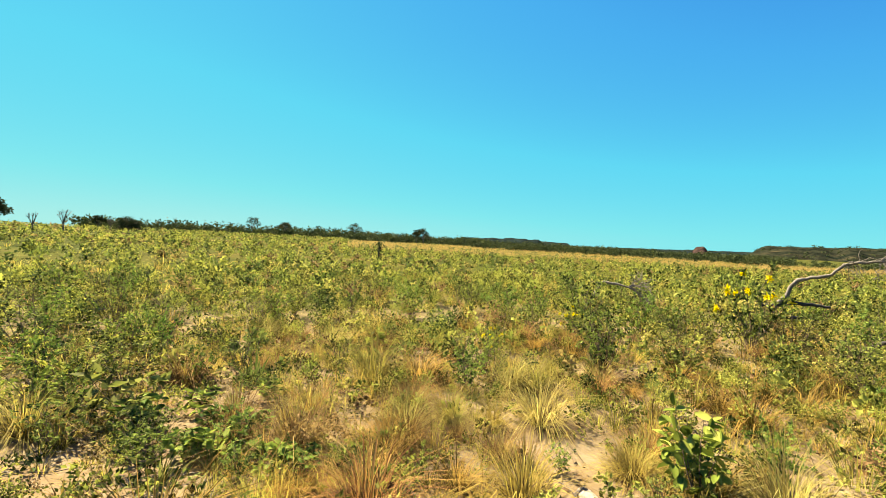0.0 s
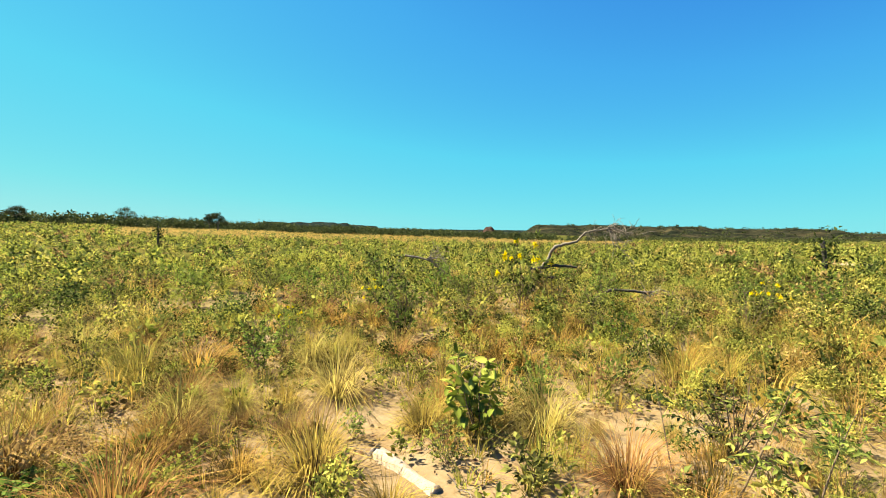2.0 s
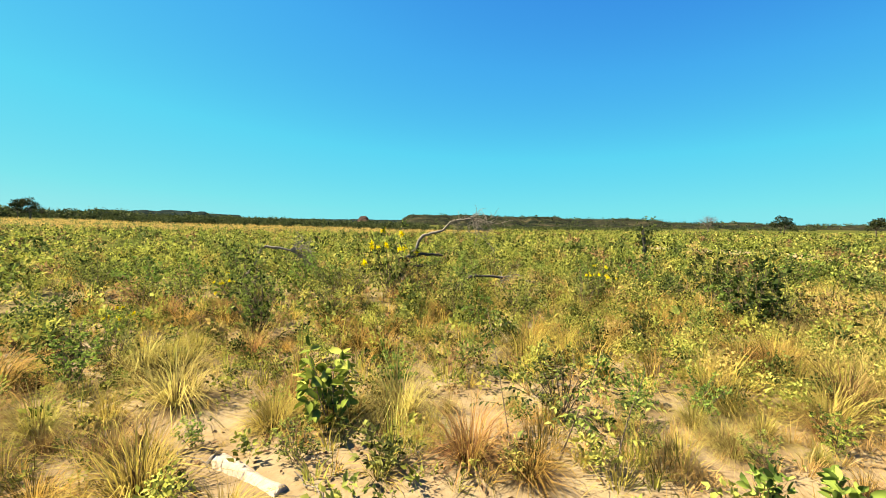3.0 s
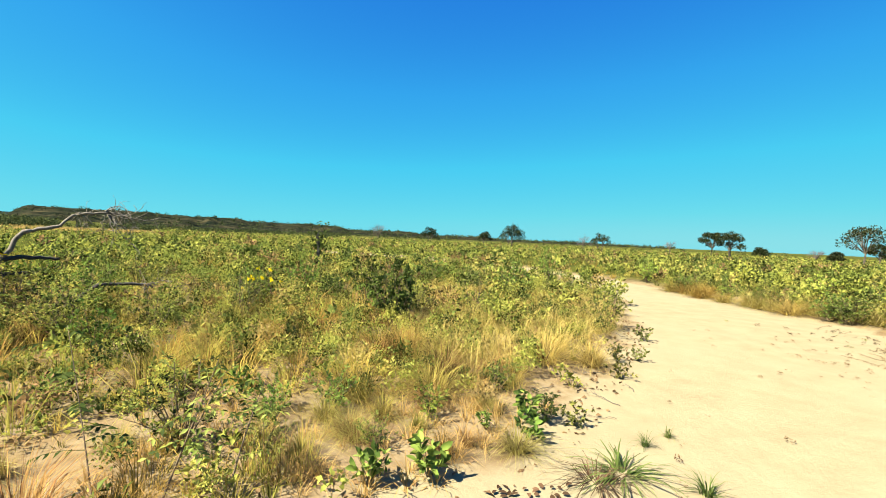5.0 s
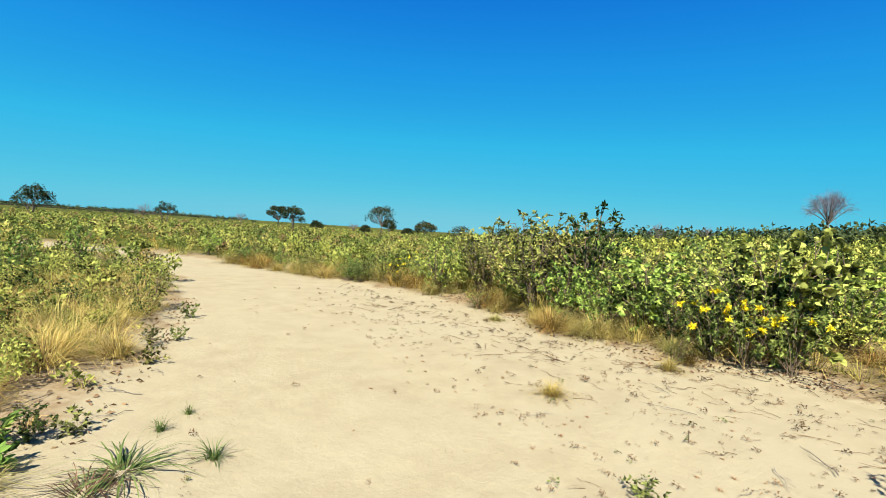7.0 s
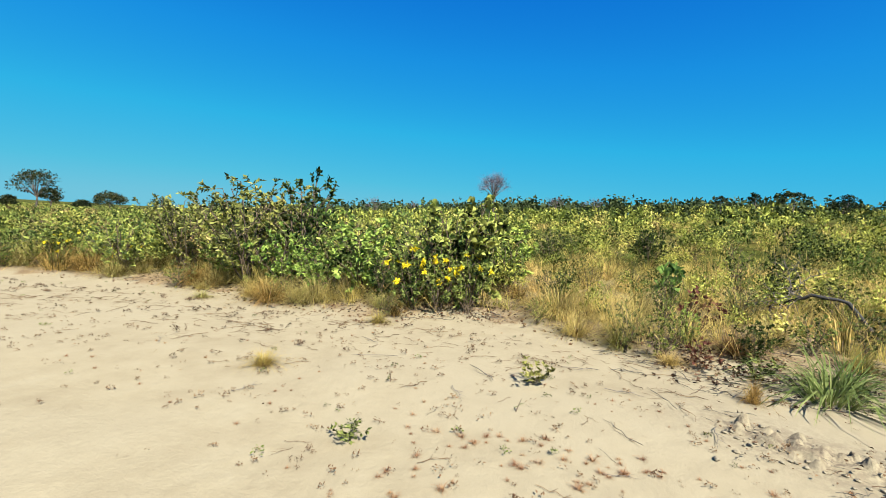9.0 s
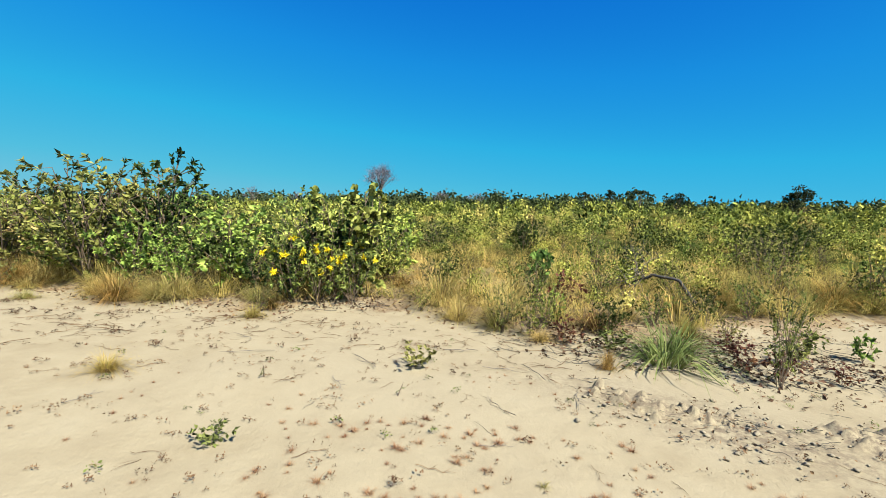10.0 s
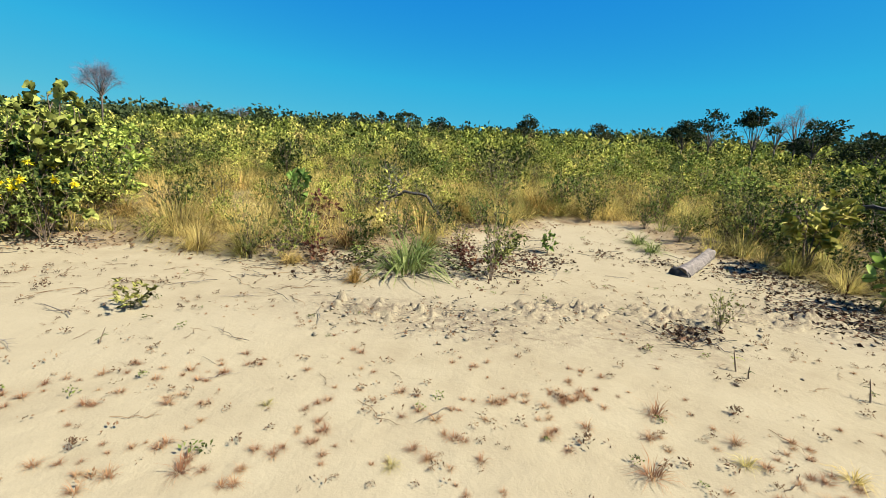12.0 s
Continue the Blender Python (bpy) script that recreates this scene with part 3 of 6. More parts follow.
def tree_shape(seed, h=5.0, w=5.0, crown=0.55, lobes=15, per=130, leaf=0.26, bare=False, trunk=0.12, fork=0.35, stems=1, airy=1.0):
    """A savanna tree: tapered stems, rising limbs, and a domed crown of separate lobes with gaps."""
    g = np.random.default_rng(seed)
    wood, pts, dirs, fine, forks = [], [], [], [], []
    for k in range(stems):
        lean = g.normal(size=2) * 0.05 * h + (0.1 * w * np.array([math.cos(3.1 * k + seed), math.sin(3.1 * k + seed)]) if stems > 1 else 0)
        fk = np.array([lean[0], lean[1], h * fork * g.uniform(0.9, 1.15)])
        wood.append(tube(curve_to(g, (lean[0] * 0.3, lean[1] * 0.3, -0.1), fk, 7, 0.03), np.linspace(trunk, trunk * 0.65, 7), 7))
        forks.append(fk)
    z0 = h * (1 - crown)
    for k in range(lobes):
        az = 2.4 * k + g.uniform(-0.5, 0.5)
        q = math.sqrt((k + 0.5) / lobes) * g.uniform(0.8, 1.08)
        rad = w / 2 * 0.82 * min(q, 1.0)
        size = w * g.uniform(0.07, 0.115) * airy
        up = math.sqrt(max(0.08, 1 - min(q, 1.0) ** 2)) * g.uniform(0.6, 1.0)
        c = np.array([rad * math.cos(az), rad * math.sin(az), min(z0 + (h - z0) * up, h - size * 0.7)])
        fk = min(forks, key=lambda f: np.hypot(*(f - c)[:2]))
        path = curve_to(g, fk, c, 6, 0.1)
        wood.append(tube(path, np.linspace(trunk * 0.42, trunk * 0.1, 6), 5))
        for _ in range(3):
            e = c + g.normal(size=3) * size * 0.8
            wood.append(tube(curve_to(g, path[g.integers(3, 5)], e, 4, 0.06), np.linspace(trunk * 0.14, trunk * 0.05, 4), 3))
        if bare:
            for _ in range(per):
                a = path[g.integers(4, 6)] + g.normal(size=3) * size * 0.25
                e = c + g.normal(size=3) * size * [1.0, 1.0, 0.75]
                fine.append(tube(np.stack([a, (a + e) / 2 + g.normal(size=3) * w * 0.015, e]), np.array([1, 0.75, 0.4]) * trunk * 0.075, 3, False))
        else:
            d = g.normal(size=(per, 3))
            q3 = d / np.linalg.norm(d, axis=1, keepdims=True) * g.uniform(0.35, 1.15, (per, 1)) * np.array([1.35, 1.35, 0.85]) * size
            pts.append(c + q3), dirs.append(q3 + g.normal(size=(per, 3)) * 0.5 * size + [0, 0, 0.05])
    if bare:
        return joined(wood), joined(fine)
    p, d = np.concatenate(pts), np.concatenate(dirs)
    L = leaf * g.uniform(0.5, 1.3, len(p))
    return joined(wood), leaves(g, p, d, L, L * 0.6, up=0.4)


# ---- placing ----
def part(name, shape, mat, parent, label=""):
    ob = new(name, shape if isinstance(shape, bpy.types.Mesh) else to_mesh(name, *shape, mat))
    ob.parent = parent
    if label:
        ob["label"] = label
    return ob


PROTO = {}


def plant(name, key, parts):
    """Keep the meshes of a plant for later placing: parts are (name, shape, material)."""
    PROTO[key] = (name, [(n, to_mesh(n, *s, m)) for n, s, m in parts])


MADE = {}


def put(key, x, y, size=1.0, turn=0.0, label="", category="shrub", group="", wide=1.0, sink=0.02, z=None):
    name, parts = PROTO[key]
    m = pose(x, y, (float(land(x, y)) if z is None else z) - sink * size, 0, 0, turn) @ Matrix.Diagonal((size * wide, size * wide, size, 1))
    if key in MADE:
        k = MADE[key].scale
        ob = copy_thing(MADE[key], m @ Matrix.Diagonal((1 / k.x, 1 / k.y, 1 / k.z, 1)))
    else:
        if len(parts) == 1:
            ob = new(name, parts[0][1])
        else:
            ob = new(name)
            ob.empty_display_size = 0.1
            for n, me in parts:
                part(n, me, None, ob)
        MADE[key] = ob
        ob.matrix_basis = m
    return tagged(ob, label, category, group)


def scatter_mesh(name, shapes, places, mat, label, category):
    """One object of many alike plants: places are rows of x, y, z, size, turn, kind."""
    out, own = [], []
    for k, (v, f) in enumerate(shapes):
        rows = places[places[:, 5].astype(int) == k]
        if not len(rows):
            continue
        c, s = np.cos(rows[:, 4])[:, None], np.sin(rows[:, 4])[:, None]
        sz = rows[:, 3][:, None]
        x = (v[None, :, 0] * c - v[None, :, 1] * s) * sz + rows[:, 0][:, None]
        y = (v[None, :, 0] * s + v[None, :, 1] * c) * sz + rows[:, 1][:, None]
        z = v[None, :, 2] * sz + rows[:, 2][:, None]
        vv = np.stack([x, y, z], -1).reshape(-1, 3)
        ff = (f[None] + (np.arange(len(rows)) * len(v))[:, None, None]).reshape(-1, 3)
        out.append((vv, ff))
        own.append(np.repeat(np.random.default_rng(len(rows) + k).uniform(0, 1, len(rows)), len(v)))
    if not out:
        return None
    me = to_mesh(name, *joined(out), mat)
    me.attributes.new("plant", "FLOAT", "POINT").data.foreach_set("value", np.concatenate(own).astype(np.float32))
    return tagged(new(name, me), label, category, kind="stuff")


def sector(g, n, az0, az1, r0, r1, cx=0.0, cy=0.0):
    az = np.radians(g.uniform(az0, az1, n))
    r = np.sqrt(g.uniform(r0 * r0, r1 * r1, n))
    return cx + r * np.sin(az), cy + r * np.cos(az)


def rows_of(g, x, y, lo, hi, kinds, sink=0.02):
    size = g.uniform(lo, hi, len(x))
    return np.stack([x, y, land(x, y) - sink, size, g.uniform(0, 6.283, len(x)), g.integers(0, kinds, len(x))], 1)


# wood and leaves of the nearer shrubs
def shrub_kind(key, mat, name="shrub", **k):
    wood, leaf, tips = shrub_shape(**k)
    plant(name, key, [("stem", wood, STEM), ("foliage", leaf, mat)])
    return tips


for i in range(3):
    shrub_kind(f"green{i}", GREEN, seed=100 + i, h=1, w=1.0, stems=13, twigs=7, per=12, leaf=0.055, aspect=0.5)
    shrub_kind(f"olive{i}", OLIVE, seed=110 + i, h=1, w=0.95, stems=12, twigs=7, per=11, leaf=0.05, aspect=0.45)
for i in range(2):
    shrub_kind(f"bright{i}", BRIGHT, seed=120 + i, h=1, w=1.0, stems=12, twigs=7, per=11, leaf=0.062, aspect=0.5)
    shrub_kind(f"dark{i}", DARK, seed=130 + i, h=1, w=1.0, stems=13, twigs=7, per=11, leaf=0.08, aspect=0.45)
    shrub_kind(f"tall_green{i}", ROW_GREEN, seed=180 + i, h=1, w=0.9, stems=17, twigs=8, per=13, leaf=0.052, aspect=0.55, dome=0.4)
    shrub_kind(f"tall_olive{i}", ROW_OLIVE, seed=184 + i, h=1, w=0.9, stems=17, twigs=8, per=12, leaf=0.05, aspect=0.5, dome=0.4)
    shrub_kind(f"tall_bright{i}", ROW_BRIGHT, seed=188 + i, h=1, w=0.95, stems=15, twigs=8, per=11, leaf=0.06, aspect=0.6, rounded=True, dome=0.5)
    shrub_kind(f"herb{i}", BRIGHT, name="herb", seed=140 + i, h=1, w=0.7, stems=4, twigs=5, per=4, leaf=0.24, aspect=0.5, rounded=True, thick=0.012)
    shrub_kind(f"rust{i}", RUST, seed=150 + i, h=1, w=1.2, stems=7, twigs=5, per=6, leaf=0.13, aspect=0.6)
    shrub_kind(f"weed{i}", OLIVE, name="weed", seed=160 + i, h=1, w=1.5, stems=8, twigs=4, per=5, leaf=0.2, aspect=0.5, dome=0.8)
ROUND_LEAF = leaf_mat("round_leaf", [(0, (0.008, 0.012, 0.005)), (0.35, (0.035, 0.045, 0.014)), (0.55, (0.15, 0.175, 0.045)), (1, (0.31, 0.33, 0.1))], through=0.1, clumps=5.0)
shrub_kind("round", ROUND_LEAF, seed=170, h=1, w=0.95, stems=13, twigs=8, per=10, leaf=0.06, aspect=0.98, rounded=True, thick=0.012, dome=0.35)
shrub_kind("drooper", leaf_mat("grey_green_leaf", [(0, (0.0432, 0.072, 0.0144)), (0.6, (0.115, 0.158, 0.0324)), (1, (0.245, 0.274, 0.072))]), name="herb", seed=174, h=1, w=0.9, stems=5, twigs=7, per=4, leaf=0.19, aspect=0.5, rounded=True, thick=0.012, droop=0.6, dome=0.3)
PALE_LEAF = leaf_mat("pale_leaf", [(0, (0.036, 0.0504, 0.0108)), (0.4, (0.144, 0.144, 0.0288)), (0.7, (0.324, 0.288, 0.0864)), (1, (0.432, 0.346, 0.144))])
shrub_kind("pale", PALE_LEAF, seed=176, h=1, w=0.7, stems=6, twigs=6, per=5, leaf=0.13, aspect=0.7, rounded=True, thick=0.014, low=0.35, dome=0.2)
for i in range(2):
    shrub_kind(f"hill_dark{i}", DARK, seed=190 + i, h=1, w=1.0, stems=15, twigs=7, per=12, leaf=0.055, aspect=0.5, dome=0.4)
    shrub_kind(f"hill_green{i}", GREEN, seed=194 + i, h=1, w=1.0, stems=15, twigs=7, per=12, leaf=0.05, aspect=0.5, dome=0.4)
shrub_kind("sapling", DARK, name="sapling", seed=171, h=1, w=0.5, stems=8, twigs=9, per=13, leaf=0.045, aspect=0.5, thick=0.012, low=0.3, dome=0.6)
wood, leaf, tips = shrub_shape(172, 1, 1.05, 11, 7, 11, 0.07, 0.42)
gf = np.random.default_rng(5)
heads = []
for t in tips:
    heart = t * [1, 1, gf.uniform(0.78, 1.02)] + [0, 0, 0.03]
    fv, ff = leaves(gf, np.tile(heart, (40, 1)), gf.normal(size=(40, 3)) * [1, 1, 0.8] + [0, 0, 0.2], gf.uniform(0.015, 0.075, 40), gf.uniform(0.012, 0.026, 40), rounded=True)
    heads.append(("flower_head", (fv, np.where(ff % 8 == 0, 0, ff)), YELLOW))
plant("flowering_shrub", "flower", [("stem", wood, STEM), ("foliage", leaf, GREEN), *heads])

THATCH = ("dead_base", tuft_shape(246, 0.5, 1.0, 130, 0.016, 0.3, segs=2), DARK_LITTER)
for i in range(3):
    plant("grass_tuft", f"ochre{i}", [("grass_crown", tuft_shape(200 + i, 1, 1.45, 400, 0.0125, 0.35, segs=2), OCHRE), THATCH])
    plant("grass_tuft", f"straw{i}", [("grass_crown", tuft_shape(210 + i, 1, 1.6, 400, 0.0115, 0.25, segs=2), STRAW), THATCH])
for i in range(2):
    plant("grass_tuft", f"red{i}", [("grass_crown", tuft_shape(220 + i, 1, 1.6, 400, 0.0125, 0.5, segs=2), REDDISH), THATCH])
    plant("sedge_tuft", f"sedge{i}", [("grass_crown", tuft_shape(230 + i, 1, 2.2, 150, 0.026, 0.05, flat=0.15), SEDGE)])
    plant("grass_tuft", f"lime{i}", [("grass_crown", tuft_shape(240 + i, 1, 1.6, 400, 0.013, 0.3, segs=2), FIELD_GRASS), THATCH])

# ---- plants that stand out, field side ----
for key, x, y, s, wd in (("red0", -4.2, -0.4, 0.58, 1.0), ("ochre0", -3.03, 1.04, 0.5, 1.1), ("lime0", -4.1, 0.36, 0.36, 1.1), ("ochre1", -5.7, 0.42, 0.75, 0.9), ("red1", -4.7, 0.65, 0.38, 1.0),
                         ("red0", -7.3, 3.15, 0.62, 0.8), ("ochre2", -5.5, 2.66, 0.42, 1.0), ("ochre0", -8.1, 0.8, 0.55, 1.2), ("ochre1", -5.5, 0.46, 0.45, 1.2), ("red1", -4.8, 0.7, 0.4, 1.1),
                         ("ochre2", -3.17, 2.0, 0.36, 1.2), ("ochre1", -4.5, 5.67, 0.45, 1.1), ("lime0", -3.87, 0.28, 0.4, 1.2), ("ochre2", -4.35, 0.95, 0.42, 1.1), ("lime1", -3.35, 0.7, 0.3, 1.2), ("red1", -3.65, 1.15, 0.3, 1.1), ("ochre0", -4.15, 1.3, 0.34, 1.0), ("lime1", -3.4, -0.35, 0.26, 1.2)):
    put(key, x, y, s, rng.uniform(0, 360), "yellow-brown grass tussock growing in sandy soil", "grass", "tussocks in the field", wd)
for key, x, y, s, wd in (("red1", -1.74, 2.41, 0.42, 1.1), ("straw1", -0.42, 3.62, 0.28, 1.0), ("red0", -4.4, 5.9, 0.5, 1.1), ("ochre0", -2.0, 7.0, 0.5, 1.0), ("ochre0", -8.5, 0.9, 0.5, 1.2),
                         ("lime1", -4.4, 0.43, 0.26, 1.2), ("ochre1", -3.3, 2.08, 0.3, 1.3), ("red1", -5.06, 6.7, 0.5, 1.1), ("lime0", -1.7, 6.1, 0.45, 1.0), ("ochre2", -2.4, 5.5, 0.42, 1.0),
                         ("straw1", 1.67, 5.6, 0.58, 1.1), ("straw2", -0.35, 3.5, 0.22, 1.2), ("lime0", 0.25, 3.27, 0.28, 0.7), ("straw0", 2.3, 5.65, 0.5, 1.0), ("straw2", 0.81, 3.43, 0.26, 1.2)):
    put(key, x, y, s, rng.uniform(0, 360), "dry straw-coloured grass tussock", "grass", "tussocks in the field", wd)
for key, x, y, s, wd, lab in (("green0", -5.5, 3.4, 1.0, 1.0, "leafy green shrub among dry grass"), ("flower", -6.35, 7.0, 1.55, 0.75, "dark green shrub with a crown of yellow flowers"),
                              ("green2", -8.2, 4.9, 1.25, 1.0, "leafy green shrub among dry grass"), ("olive0", -1.5, 3.4, 0.6, 1.3, "low olive shrub with feathery leaves"),
                              ("dark0", -0.16, 7.7, 1.05, 0.95, "dark glossy-leaved shrub standing in the field"), ("dark1", -0.83, 10.1, 0.95, 1.0, "dark glossy-leaved shrub standing in the field"),
                              ("bright0", -2.8, 2.93, 0.5, 0.9, "bright green herb with broad leaves"), ("drooper", -2.85, 2.27, 0.55, 1.1, "tall herb with broad drooping grey-green leaves"),
                              ("green1", 3.6, 8.0, 0.75, 1.1, "green shrub at the edge of the sand"), ("bright1", 4.78, 15.0, 1.35, 0.7, "bright green shrub at the edge of the sand"),
                              ("herb1", -0.21, 2.94, 0.28, 1.0, "young shoot with large green leaves"), ("herb0", 1.02, 3.99, 0.24, 1.3, "young shoot with large green leaves"),
                              ("weed0", 1.43, 3.9, 0.18, 1.2, "low leafy weed on the sand"), ("dark1", 1.2, 3.95, 0.24, 1.2, "low dark green plant at the edge of the sand"), ("weed1", 2.45, 5.2, 0.2, 1.1, "low leafy weed on the sand"), ("dark0", 2.75, 5.9, 0.25, 1.1, "low dark green plant at the edge of the sand"), ("weed1", 3.83, 7.2, 0.25, 1.0, "low leafy weed on the sand"), ("weed0", 3.08, 5.96, 0.2, 1.0, "low leafy weed on the sand"),
                              ("bright0", 15.3, 22, 0.95, 1.3, "bright green shrub beyond the track")):
    put(key, x, y, s, rng.uniform(0, 360), lab, "shrub" if s > 0.4 else "plant", "", wd)
plant("sedge_tuft", "spiky", [("grass_crown", tuft_shape(238, 1, 1.9, 80, 0.045, 0.6, flat=0.1), GREEN_SEDGE)])
plant("sedge_tuft", "flat_sedge", [("grass_crown", tuft_shape(239, 1, 2.2, 110, 0.03, 0.1, flat=0.5), GREEN_SEDGE)])
put("flat_sedge", 1.44, 3.12, 0.2, 200, "flattened green sedge tuft with long blades", "grass", "", 1.6)
plant("sedge_tuft", "dead_sedge", [("grass_crown", tuft_shape(236, 1, 2.2, 90, 0.022, 0.0, flat=0.95), DARK_LITTER)])
put("dead_sedge", 1.22, 3.0, 0.3, 60, "flattened dry blades of a dead sedge tuft", "grass")
put("spiky", 1.88, 2.88, 0.15, 20, "small green sedge tuft on bare sand", "grass", "", 1.0)
put("spiky", 1.83, 3.53, 0.14, 90, "small grey-green tuft on bare sand", "grass", "", 0.7)
put("spiky", 2.1, 3.68, 0.11, 150, "small grey-green tuft on bare sand", "grass", "", 0.7)

# ---- plants that stand out, beyond the track ----
for key, x, y, s, wd, lab in (("tall_olive1", 10.0, 5.5, 1.75, 1.1, "olive-green shrub at the edge of the sand"), ("tall_green0", 9.7, 6.6, 1.3, 1.1, "leafy green shrub at the edge of the sand"),
                              ("tall_olive0", 9.2, 3.75, 2.1, 1.2, "tall shrub with browning leaves"), ("tall_olive1", 9.7, 3.3, 1.9, 1.1, "tall shrub with browning leaves"), ("sapling", 9.6, 2.75, 2.5, 0.95, "slim dark sapling with a bare leading twig"),
                              ("tall_bright0", 8.5, 1.35, 1.45, 1.2, "bright green leafy shrub"), ("tall_bright1", 8.7, 2.9, 1.15, 1.0, "bright green leafy shrub"),
                              ("flower", 7.6, 0.4, 1.1, 1.0, "green shrub in yellow flower beside the sand"), ("tall_green1", 8.1, -0.2, 1.65, 1.1, "tall leafy green shrub"),
                              ("round", 8.2, -0.5, 1.82, 0.95, "tall shrub with large round leaves"), ("flower", 10.2, 6.9, 0.75, 1.2, "green shrub in yellow flower beside the sand"), ("flower", 7.45, 0.0, 1.0, 0.9, "green shrub in yellow flower beside the sand"), ("flower", 7.55, -0.5, 1.05, 0.9, "green shrub in yellow flower beside the sand"),
                              ("olive1", 6.35, -3.05, 0.85, 0.8, "twiggy green shrub among dry grass"), ("olive2", 5.75, -2.3, 0.6, 0.8, "twiggy green shrub among dry grass"),
                              ("rust0", 4.1, -4.3, 0.3, 1.2, "low shrub with dark red leaves"), ("rust1", 3.8, -4.4, 0.28, 1.0, "low shrub with dark red leaves"),
                              ("herb0", 8.0, -3.9, 0.85, 0.7, "upright plant with broad green leaves"), ("olive0", 3.65, -4.2, 1.0, 0.5, "thin sapling with drooping leaves"),
                              ("pale", 1.5, -8.15, 1.0, 1.0, "shrub with pale yellowing leaves"), ("herb1", 4.1, -5.9, 0.34, 0.8, "young plant with pale leaves"),
                              ("olive2", 1.53, -4.85, 0.36, 0.9, "low yellowish-green plant on the sand"), ("weed0", 4.55, -0.97, 0.24, 1.2, "low leafy weed on the sand"),
                              ("weed1", 3.33, 0.49, 0.13, 1.4, "low leafy weed on the sand"), ("herb0", 0.55, -7.2, 0.75, 0.9, "broad-leaved plant at the verge")):
    put(key, x, y, s, rng.uniform(0, 360), lab, "shrub" if s > 0.4 else "plant", "", wd)
for key, x, y, s, wd in (("straw0", 10.0, 4.9, 0.72, 0.9), ("straw1", 7.9, 2.9, 0.55, 1.0), ("straw2", 7.8, 2.0, 0.65, 1.1), ("ochre0", 6.66, 0.8, 0.24, 1.2), ("straw0", 7.8, 3.9, 0.2, 1.5),
                         ("lime0", 7.9, 2.6, 0.3, 1.3), ("lime1", 8.9, -1.5, 0.42, 1.2), ("straw1", 7.4, -1.9, 0.8, 1.1), ("straw2", 6.3, -2.6, 0.6, 1.0), ("ochre1", 4.68, 1.61, 0.2, 1.4),
                         ("lime1", 4.31, -2.84, 0.27, 0.7), ("ochre0", 5.94, -2.3, 0.47, 1.0), ("straw2", 5.31, -2.61, 0.22, 1.2), ("red0", 5.6, -3.5, 0.4, 1.1), ("straw0", 6.1, -4.3, 0.55, 1.1), ("ochre2", 5.2, -4.6, 0.4, 1.0), ("straw1", 6.4, -1.9, 0.5, 1.1), ("straw0", 7.5, -2.4, 0.6, 1.2), ("straw1", 7.6, -3.2, 0.65, 1.2), ("straw2", 7.3, -6.6, 0.7, 1.2)):
    put(key, x, y, s, rng.uniform(0, 360), "dry straw-coloured grass tussock at the edge of the sand", "grass", "tussocks along the track", wd)
for key, x, y, s, wd in (("straw0", 7.6, -4.9, 0.68, 1.2), ("ochre2", 6.4, -8.6, 0.65, 1.1), ("sedge1", 3.7, -7.9, 0.32, 1.0), ("straw1", 3.9, -10.5, 0.7, 1.1), ("ochre1", 1.3, -9.2, 0.6, 1.2),
                         ("straw2", 2.6, -10.5, 0.65, 1.2), ("straw0", 6.0, -9.5, 0.65, 1.2), ("straw1", 5.2, -9.7, 0.6, 1.2), ("ochre2", 6.4, -5.4, 0.5, 1.1), ("straw2", 6.2, -7.2, 0.6, 1.2)):
    put(key, x, y, s, rng.uniform(0, 360), "dry straw-coloured grass tussock at the edge of the sand", "grass", "tussocks along the track", wd)
for key, x, y, s in (("straw0", 1.0, -7.7, 0.5), ("ochre1", 1.6, -7.9, 0.45), ("straw2", 0.4, -7.2, 0.45), ("straw1", 1.35, -8.6, 0.7), ("ochre0", 0.7, -8.3, 0.6), ("straw2", 2.4, -8.5, 0.55), ("sedge1", 3.3, -7.5, 0.3)):
    put(key, x, y, s, rng.uniform(0, 360), "dry grass tussock between the shrubs by the log", "grass", "tussocks along the track", 1.1)
put("sedge0", 4.4, -3.6, 0.66, 40, "large clump of arching pale green sedge", "grass", "", 1.0)
put("sedge1", 4.7, -4.0, 0.5, 160, "large clump of arching pale green sedge", "grass", "", 1.0)

# more shrubs of the hedge-like row along the track
gh = np.random.default_rng(91)
for k, (x, y, s) in enumerate(((10.6, 7.8, 0.95), (10.4, 4.2, 1.45), (9.6, 4.4, 0.95), (9.9, 1.8, 1.5), (9.0, 2.1, 1.15), (8.4, 2.2, 0.8), (9.4, 0.5, 1.5), (9.0, -0.3, 1.5), (7.8, 0.9, 0.8), (11.2, 3.2, 1.75), (11.0, 5.8, 1.15),
                              (10.4, 9.4, 0.7), (10.8, 11.2, 0.85), (11.0, 13.2, 0.7), (10.9, 0.6, 1.8), (8.3, 0.3, 1.3), (9.9, -1.2, 1.5), (11.5, 9.8, 1.1), (10.4, 15.5, 0.8), (9.9, 18, 0.9))):
    put(("tall_green0", "hill_dark0", "tall_bright0", "tall_olive0", "hill_green1", "tall_bright1", "tall_green1")[k % 7], x, y, s, gh.uniform(0, 360), "leafy shrub in the row beside the sandy track", "shrub", "shrubs along the track", gh.uniform(0.9, 1.2))
